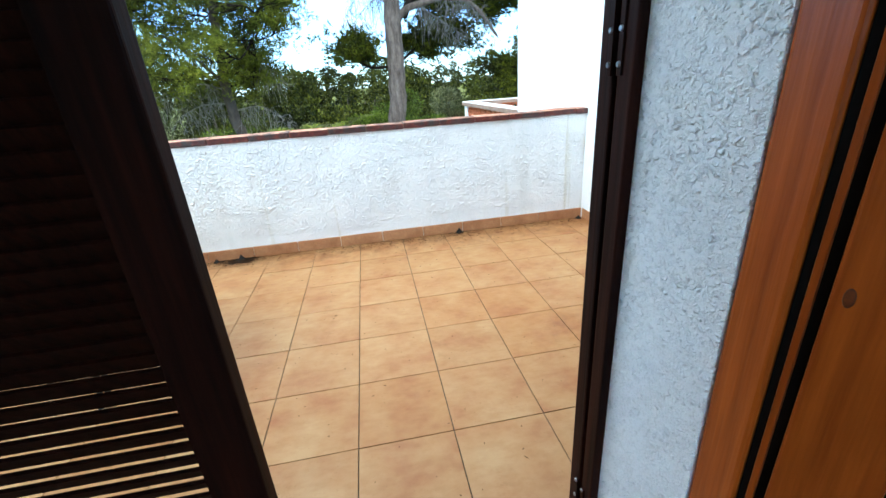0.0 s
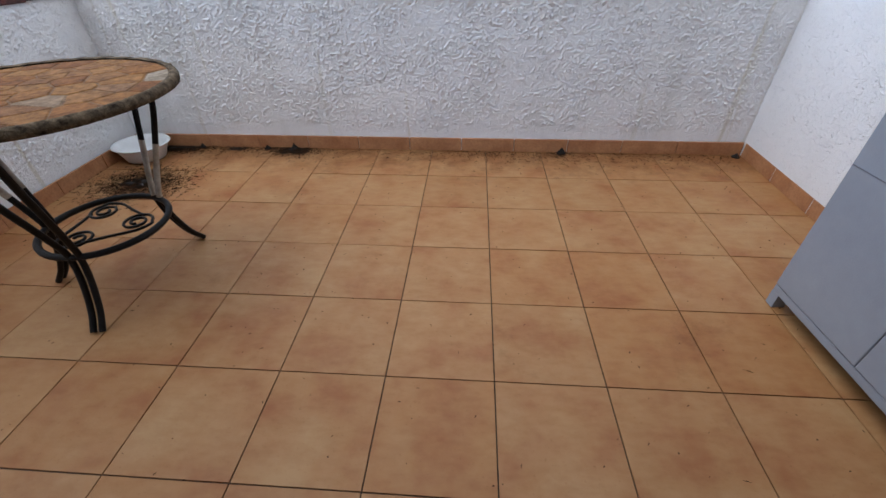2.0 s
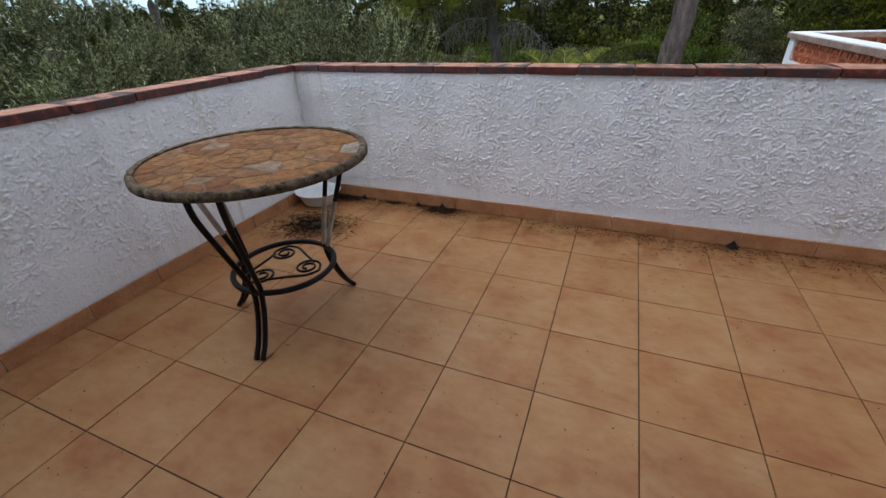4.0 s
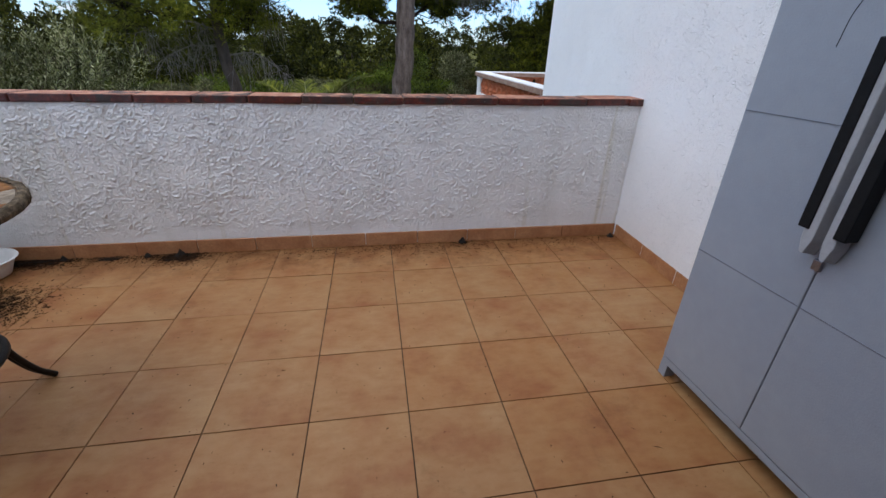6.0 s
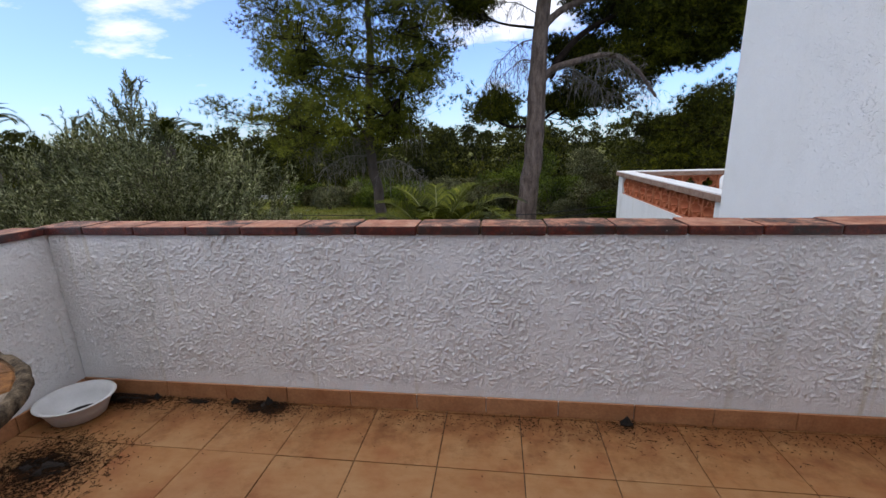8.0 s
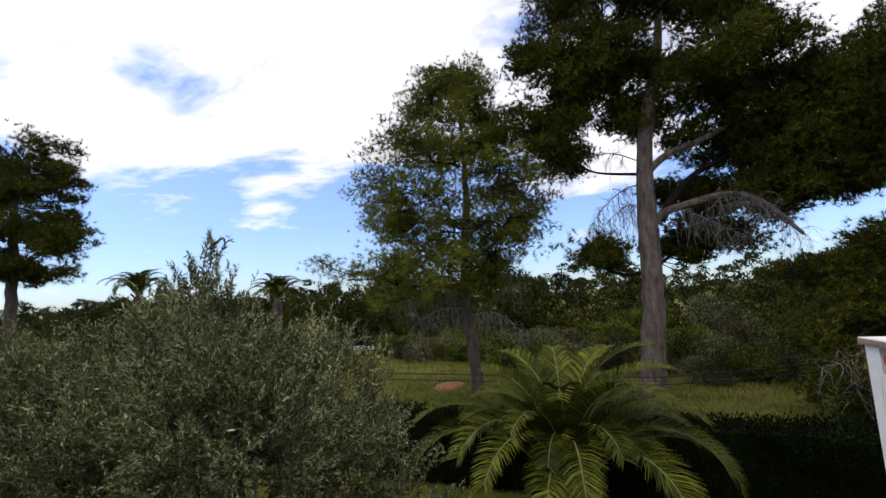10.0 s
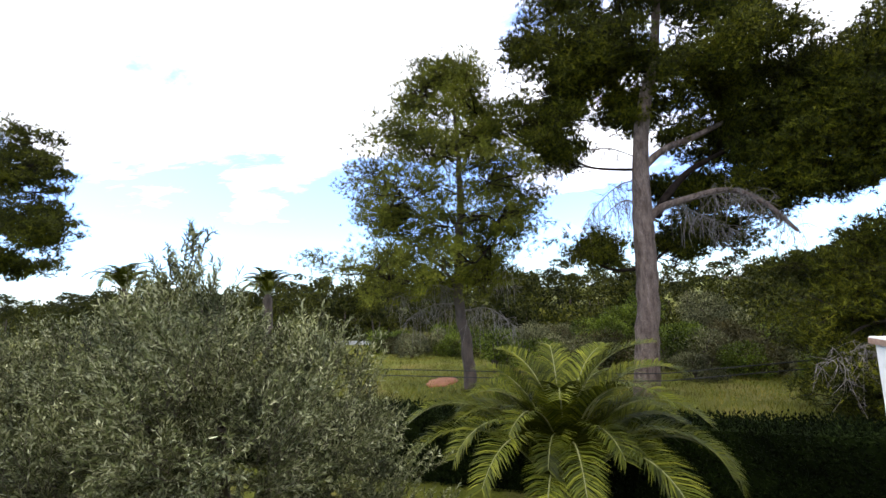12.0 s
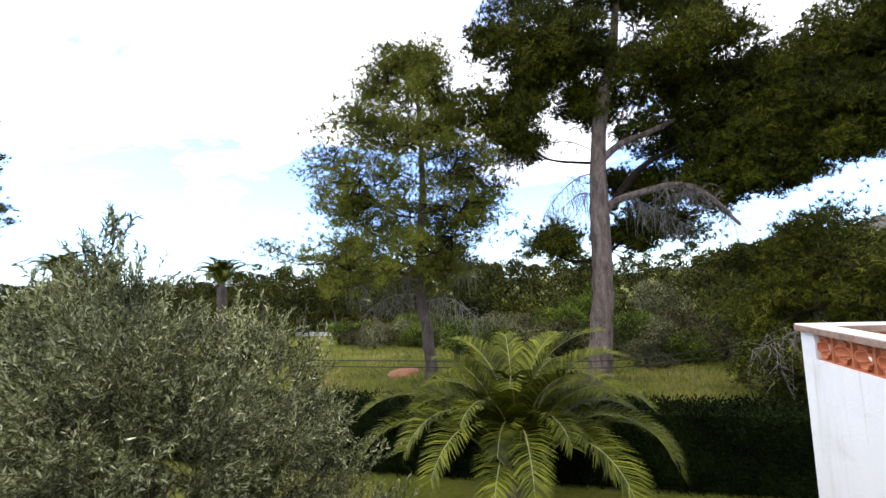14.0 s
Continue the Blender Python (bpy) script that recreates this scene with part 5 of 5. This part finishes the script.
for k, (c, rad, n, leaf, mat, nm) in enumerate((
        ((6.2, 28, -1.0), (1.9, 1.8, 1.8), 9000, 0.16, M_SHRUB_GREY, "round grey-green shrub in the field"),
        ((-2.4, 24, -2.3), (1.5, 1.3, 0.9), 5000, 0.14, M_SHRUB_BROWN, "brownish shrub in the field"),
        ((-4.2, 26, -2.0), (1.4, 1.3, 1.1), 5000, 0.14, M_SHRUB_GREY, "grey-green shrub in the field"),
        ((3.6, 25, -1.9), (1.8, 1.4, 1.2), 6000, 0.15, M_SHRUB, "bright green shrub in the field"),
        ((0.2, 27, -1.6), (2.0, 1.6, 1.5), 6000, 0.16, M_SHRUB, "green shrub in the field"),
        ((6.8, 22, -2.1), (1.6, 1.2, 0.9), 5000, 0.13, M_SHRUB_GREY, "low grey shrub in the field"),
        ((9.2, 24, -1.6), (2.0, 1.5, 1.3), 6000, 0.15, M_SHRUB, "green shrub in the field"),
        ((2.2, 30, -1.0), (2.2, 1.8, 2.0), 7000, 0.18, M_SHRUB, "green shrub in the field"),
        ((-3.0, 13.2, -1.6), (0.8, 0.7, 0.7), 4000, 0.08, M_SHRUB, "dark green shrub behind the hedge"),
        ((-13.5, 30, -2.4), (1.8, 1.5, 0.9), 5000, 0.15, M_SHRUB_BROWN, "brownish shrub near the far wall"),
        ((-9.5, 29, -2.3), (1.6, 1.5, 0.9), 5000, 0.15, M_SHRUB, "low shrub by the slender pine"),
        ((5.2, 21.0, -1.9), (1.1, 1.0, 0.8), 4500, 0.11, M_SHRUB, "bright green shrub beside the old pine"),
        ((3.4, 20.5, -2.1), (1.0, 0.9, 0.6), 4000, 0.10, M_SHRUB_GREY, "pale grey shrub beside the old pine"),
        ((7.6, 20.0, -2.0), (1.2, 1.0, 0.7), 4000, 0.10, M_SHRUB, "leafy green shrub in the field"),
        ((-1.6, 21.5, -2.2), (1.1, 0.9, 0.7), 4000, 0.11, M_SHRUB_BROWN, "brownish round shrub in the field"),
        ((-0.2, 22.5, -1.9), (1.2, 1.0, 0.9), 4500, 0.12, M_SHRUB_GREY, "grey-green round shrub in the field"),
        ((11.5, 18, -1.8), (1.8, 1.4, 0.9), 5000, 0.12, M_SHRUB, "low shrub at the field edge"))):
    bush("shrub", nm, c, rad, n, leaf, mat, 60 + k, "shrubs in the field")


rs = np.random.default_rng(62)
for k in range(110):
    y = rs.uniform(20.5, 37)
    x = rs.uniform(-0.55, 0.62) * y + rs.normal(0, 1)
    if -16 < x < -5.5 and y < 26:
        continue
    w, h = rs.uniform(0.8, 1.7), rs.uniform(0.6, 1.3)
    mat = (M_SHRUB, M_SHRUB_GREY, M_SHRUB_GREY, M_SHRUB_BROWN, M_SHRUB)[k % 5]
    nm = ("green shrub in the rough field", "grey-green shrub in the rough field", "pale grey shrub in the rough field", "brownish dry shrub in the rough field", "leafy green shrub in the rough field")[k % 5]
    bush("shrub", nm, (x, y, ground_z(x, y) + h * 0.8), (w, w, h), 1700, 0.17, mat, 200 + k, "shrubs in the field")


def far_woods():
    """A belt of pines round the field, as one mass of clumps."""
    r = np.random.default_rng(71)
    pos, dr, sz, stems = [], [], [], []
    for k in range(380):
        x = r.uniform(-130, 95)
        y = 37 + abs(r.normal(0, 20)) + 0.10 * abs(x)
        if -22 < x < -7 and y < 50:
            y += 18
        top = r.uniform(4.0, 9.0) + 0.03 * (y - 40)
        g = ground_z(x, y)
        w = top * r.uniform(0.26, 0.42)
        lean = r.normal(0, 0.5)
        for q in range(12):
            f = r.uniform(0.06, 0.92)
            wide = w * (1.15 - 0.75 * f) if r.random() < 0.5 else w * 0.8 * math.sqrt(1.02 - f * f * 0.8)
            a = r.uniform(0, 2 * math.pi)
            c = np.array((x + lean * f + math.cos(a) * wide * 0.7, y + math.sin(a) * wide * 0.6, g + top * f))
            b = r.uniform(0.45, 0.85) * (0.5 + 0.12 * w)
            p, d = shell_points(c, (b * 1.25, b * 1.2, b * 0.8), 84, r, 0.4)
            pos.append(p); dr.append(d + (0, 0, 0.6))
        stems.append((np.array([(x, y, g - 0.1), (x + lean * 0.7, y, g + top * 0.45)]), (0.14, 0.06)))
    for k in range(190):
        x, y = r.uniform(-48, 62), r.uniform(36, 58)
        if -22 < x < -9 and y < 50:
            continue
        g = ground_z(x, y)
        for q in range(5):
            c = np.array((x + r.normal(0, 1.3), y + r.normal(0, 0.8), g + r.uniform(0.3, 2.6)))
            p, d = shell_points(c, (1.2, 1.1, 0.9), 90, r, 0.4)
            pos.append(p); dr.append(d + (0, 0, 0.6))
    pos2, dr2 = [], []
    for k in range(150):
        x, y = r.uniform(-260, 190), r.uniform(75, 170)
        top = r.uniform(6.5, 10.5) + 0.012 * y
        for q in range(9):
            c = np.array((x + r.normal(0, top * 0.22), y + r.normal(0, top * 0.2), -4 + top * r.uniform(0.08, 0.9)))
            p, d = shell_points(c, (top * 0.17, top * 0.16, top * 0.11), 70, r, 0.4)
            pos2.append(p); dr2.append(d + (0, 0, 0.6))
    back = part("far_woods", lances(np.concatenate(pos2), np.concatenate(dr2), 0.85, 0.42, r, 0.7), M_FARWOOD)
    tagged(back, "farther woods behind the belt of pines", "woods", kind="stuff")
    woods = part("far_woods", lances(np.concatenate(pos), np.concatenate(dr), 0.36, 0.17, r, 0.7), M_FARWOOD)
    tagged(woods, "belt of dark green pines round the field", "woods", kind="stuff")
    tr = part("far_trunks", tubes(stems, 5), M_BARK_DARK)
    tagged(tr, "trunks of the distant pines", "woods", kind="stuff")


far_woods()


def field_grass():
    r = np.random.default_rng(81)
    n = 90000
    y = 9.9 + 24 * r.random(n) ** 1.5
    x = r.uniform(-1, 1, n) * (8 + y * 0.75) - 1.5
    z = np.array([ground_z(a, b) + 0.10 * noise.noise(Vector((a * 0.35, b * 0.35, 0))) for a, b in zip(x, y)])
    g = part("field_grass", blades(np.c_[x, y, z], np.tile((0, 0, 1.0), (n, 1)), 0.20, 0.022, r, 0.4), M_GRASS)
    tagged(g, "tufts of yellowing grass in the field", "grass", kind="stuff")


field_grass()

# bare soil, cable, distant houses, hill
bm = bmesh.new()
bmesh.ops.create_icosphere(bm, subdivisions=3, radius=1.0)
for v in bm.verts:
    v.co = Vector((v.co.x * 0.62, v.co.y * 0.9, v.co.z * 0.10)) * (1 + 0.25 * noise.noise(v.co * 2.0))
soil = part("soil_heap", bm, M_SOIL, smooth=True, m=pose(-6.7, 18.2, -2.40))
tagged(soil, "low heap of orange soil in the grass", "soil")

for z in (0.0, -0.22):
    t = np.linspace(0, 1, 30)
    cab = part("cable", tubes([(np.c_[-12 + 26 * t, np.full(30, 15.4), -1.30 + z + 0.11 * np.maximum(0, 26 * t - 13.2) - 0.35 * (t - t * t)], 0.016)], 5), M_CABLE)
    tagged(cab, "thin black cable strung across the field", "cable", "field cables")


def far_house(m, w, dpt, h, label, roof=True):
    hs = thing("far_house", label, "house", m=m)
    part("wall", boxes((-w / 2, w / 2, -dpt / 2, dpt / 2, 0, h)), M_WHITEPAINT, hs)
    if roof:
        bm = bmesh.new()
        a = [bm.verts.new(q) for q in ((-w / 2 - 0.3, -dpt / 2 - 0.3, h), (w / 2 + 0.3, -dpt / 2 - 0.3, h), (w / 2 + 0.3, dpt / 2 + 0.3, h), (-w / 2 - 0.3, dpt / 2 + 0.3, h), (-w / 2 - 0.3, 0, h + 0.9), (w / 2 + 0.3, 0, h + 0.9))]
        for f in ((0, 1, 5, 4), (2, 3, 4, 5), (0, 4, 3), (1, 2, 5), (0, 3, 2, 1)):
            bm.faces.new([a[k] for k in f])
        part("roof", bm, M_ROOFTILE, hs)
    for k in (-1, 1):
        part("window", boxes((k * w / 4 - 0.35, k * w / 4 + 0.35, -dpt / 2 - 0.03, -dpt / 2, h * 0.4, h * 0.4 + 0.8)), M_BLACK, hs)


far_house(pose(-15.6, 70, -4.6), 3.0, 2.5, 1.7, "small white house with an orange tiled roof beyond the field")
wall_far = part("garden_wall", boxes((-26, -17.5, 40, 40.3, -4.0, -3.25)), M_FASCIA)
tagged(wall_far, "long pale garden wall beyond the field", "wall", kind="structure")


def hill():
    vs, fs = [], []
    nx, ny = 40, 14
    for i in range(nx):
        for j in range(ny):
            x, y = 300 + 1500 * i / (nx - 1), 800 + 900 * j / (ny - 1)
            h = 165 * math.exp(-((x - 1080) / 430) ** 2 - ((y - 1250) / 330) ** 2)
            h += 9 * noise.noise(Vector((x * 0.008, y * 0.008, 0))) + 3 * noise.noise(Vector((x * 0.03, y * 0.03, 4)))
            vs.append((x, y, -6 + h))
    for i in range(nx - 1):
        for j in range(ny - 1):
            a = i * ny + j
            fs.append((a, a + ny, a + ny + 1, a + 1))
    h = part("backdrop", mesh_from(vs, fs, True), M_HILL)
    tagged(h, "bare grey-brown scrub hill in the distance", "hill", kind="structure")


hill()

# ---- coping tiles ----
r = np.random.default_rng(91)


def coping_mesh(length, k):
    bm = boxes((0, length, 0, 0.172, 0, 0.040), bevel=0.006)
    for v in bm.verts:
        v.co += Vector((noise.noise(v.co * 9 + Vector((k, 0, 0))), noise.noise(v.co * 9 + Vector((0, k, 0))), noise.noise(v.co * 11 + Vector((0, 0, k))))) * 0.004
    return mesh_of(bm)


cop = [coping_mesh(0.268, k * 3.7) for k in range(5)]
x = -0.177 - 0.274 * 8
while x < 1.5:
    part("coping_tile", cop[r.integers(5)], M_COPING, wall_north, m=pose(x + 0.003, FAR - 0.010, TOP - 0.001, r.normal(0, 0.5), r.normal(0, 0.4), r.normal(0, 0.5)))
    x += 0.274
y = FAR - 0.012
while y > BACK + 0.2:
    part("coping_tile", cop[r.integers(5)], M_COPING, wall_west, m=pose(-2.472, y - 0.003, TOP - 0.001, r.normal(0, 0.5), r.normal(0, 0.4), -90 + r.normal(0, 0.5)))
    y -= 0.274
part("mortar_bed", boxes((-2.31, 1.555, FAR + 0.012, FAR + 0.148, TOP - 0.0, TOP + 0.03)), M_MORTAR, wall_north)

# ---- skirting tiles ----
sk = mesh_of(boxes((0, 0.327, 0, 0.011, 0.0, 0.082), bevel=0.002))
x = -2.31
while x < 1.50:
    part("skirting_tile", sk, M_SKIRT, wall_north, m=pose(x + 0.17, FAR - 0.012, 0.0, r.normal(0, 0.3)) if x + 0.5 < 1.57 else pose(1.555 - 0.327, FAR - 0.0135, 0.0))
    x += 0.331
part("skirting_tile", sk, M_SKIRT, wall_north, m=pose(-2.30, FAR - 0.0125, 0.0))
y = FAR - 0.02
while y > BACK + 0.34:
    part("skirting_tile", sk, M_SKIRT, wall_west, m=pose(-2.298, y, 0.0, 0, 0, -90))
    part("skirting_tile", sk, M_SKIRT, wall_east, m=pose(side_x(y) - 0.002, y, 0.0, 0, 0, -91.7))
    y -= 0.331

# ---- floor tiles ----
tile = mesh_of(boxes((0, P - 0.0039, 0, P - 0.0039, -0.008, 0.0), bevel=0.0009))
for i in range(-7, 5):
    for j in range(-4, 5):
        part("tile", tile, M_TILE, floor, m=pose(i * P + 0.0017, j * P + 0.0017, r.normal(0, 0.0004), r.normal(0, 0.06), r.normal(0, 0.06)))

# ---- fallen needles and dirt on the tiles ----
def litter():
    r = np.random.default_rng(101)
    n1, n2, n3 = 1500, 520, 3600
    a = np.c_[r.uniform(-2.28, 1.5, n1), FAR - 0.02 - abs(r.normal(0, 0.075, n1)), np.full(n1, 0.0022)]
    b = np.c_[r.uniform(-2.25, 1.5, n2), r.uniform(-1.1, FAR - 0.02, n2), np.full(n2, 0.0022)]
    c = np.c_[-1.95 + r.normal(0, 0.13, n3), 0.85 + r.normal(0, 0.10, n3), np.full(n3, 0.003)]
    heaps = [np.c_[x + r.normal(0, sx, k), y - abs(r.normal(0, sy, k)), np.full(k, 0.004)] for x, y, sx, sy, k in ((-1.24, 1.365, 0.085, 0.06, 900), (-2.0, 1.36, 0.12, 0.05, 900), (-1.6, 1.365, 0.16, 0.04, 260), (0.47, 1.365, 0.03, 0.03, 90), (0.3, 1.36, 0.35, 0.10, 260))]
    c = np.concatenate((c, *heaps)); n3 = len(c)
    pos = np.concatenate((a, b, c))
    pos[:, 0] = np.clip(pos[:, 0], -2.28, 1.5)
    ln = np.concatenate((r.uniform(0.004, 0.018, n1), r.uniform(0.003, 0.013, n2), r.uniform(0.006, 0.03, n3)))
    long = r.random(len(pos)) < 0.05
    ln = np.where(long, ln * 3, ln)
    th = r.uniform(0, 2 * np.pi, len(pos))
    d = np.c_[np.cos(th), np.sin(th), np.zeros(len(pos))]
    s = np.c_[-np.sin(th), np.cos(th), np.zeros(len(pos))]
    w = np.where(long, 0.0011, r.uniform(0.0008, 0.0024, len(pos)))[:, None]
    up = np.array((0, 0, 0.002))
    v = np.stack((pos, pos + d * ln[:, None] / 2 + s * w + up, pos + d * ln[:, None], pos + d * ln[:, None] / 2 - s * w + up), axis=1).reshape(-1, 3)
    k = np.arange(len(pos))[:, None] * 4
    ob = part("needle_litter", mesh_from(v, np.concatenate((k + (0, 1, 2), k + (0, 2, 3)), axis=1).reshape(-1, 3)), M_NEEDLE)
    tagged(ob, "dry pine needles and crumbs scattered on the tiles", "litter", kind="stuff")


litter()


def dirt_heap(x, y, rx, ry, h, seed):
    bm = bmesh.new()
    bmesh.ops.create_grid(bm, x_segments=26, y_segments=26, size=1.0)
    for v in bm.verts:
        rough = 0.9 if h < 0.02 else 0.15
        q = 1 - (v.co.x ** 2 + v.co.y ** 2) ** (1.0 if h < 0.02 else 0.5) + rough * noise.noise(v.co * 2.6 + Vector((seed, 0, 0))) + rough * 0.5 * noise.noise(v.co * 8 + Vector((0, seed, 0)))
        v.co = Vector((v.co.x * rx, v.co.y * ry, max(-0.5, q) * h - 0.0015))
    ob = part("dirt_patch", bm, M_DIRT, smooth=True, m=pose(x, y, 0))
    tagged(ob, "dark rotted leaf dirt swept against the wall", "dirt", "dirt on the tiles")


for row in ((-1.24, 1.33, 0.10, 0.05, 0.006, 1), (-1.95, 0.86, 0.12, 0.08, 0.006, 5), (-2.02, 1.34, 0.18, 0.05, 0.006, 9), (0.47, 1.352, 0.030, 0.02, 0.045, 13), (-1.24, 1.354, 0.028, 0.018, 0.045, 15), (-1.42, 1.352, 0.025, 0.018, 0.03, 17), (-1.86, 1.352, 0.022, 0.018, 0.035, 19), (-1.62, 1.345, 0.07, 0.025, 0.005, 21), (1.52, 1.345, 0.025, 0.025, 0.03, 25)):
    dirt_heap(*row)
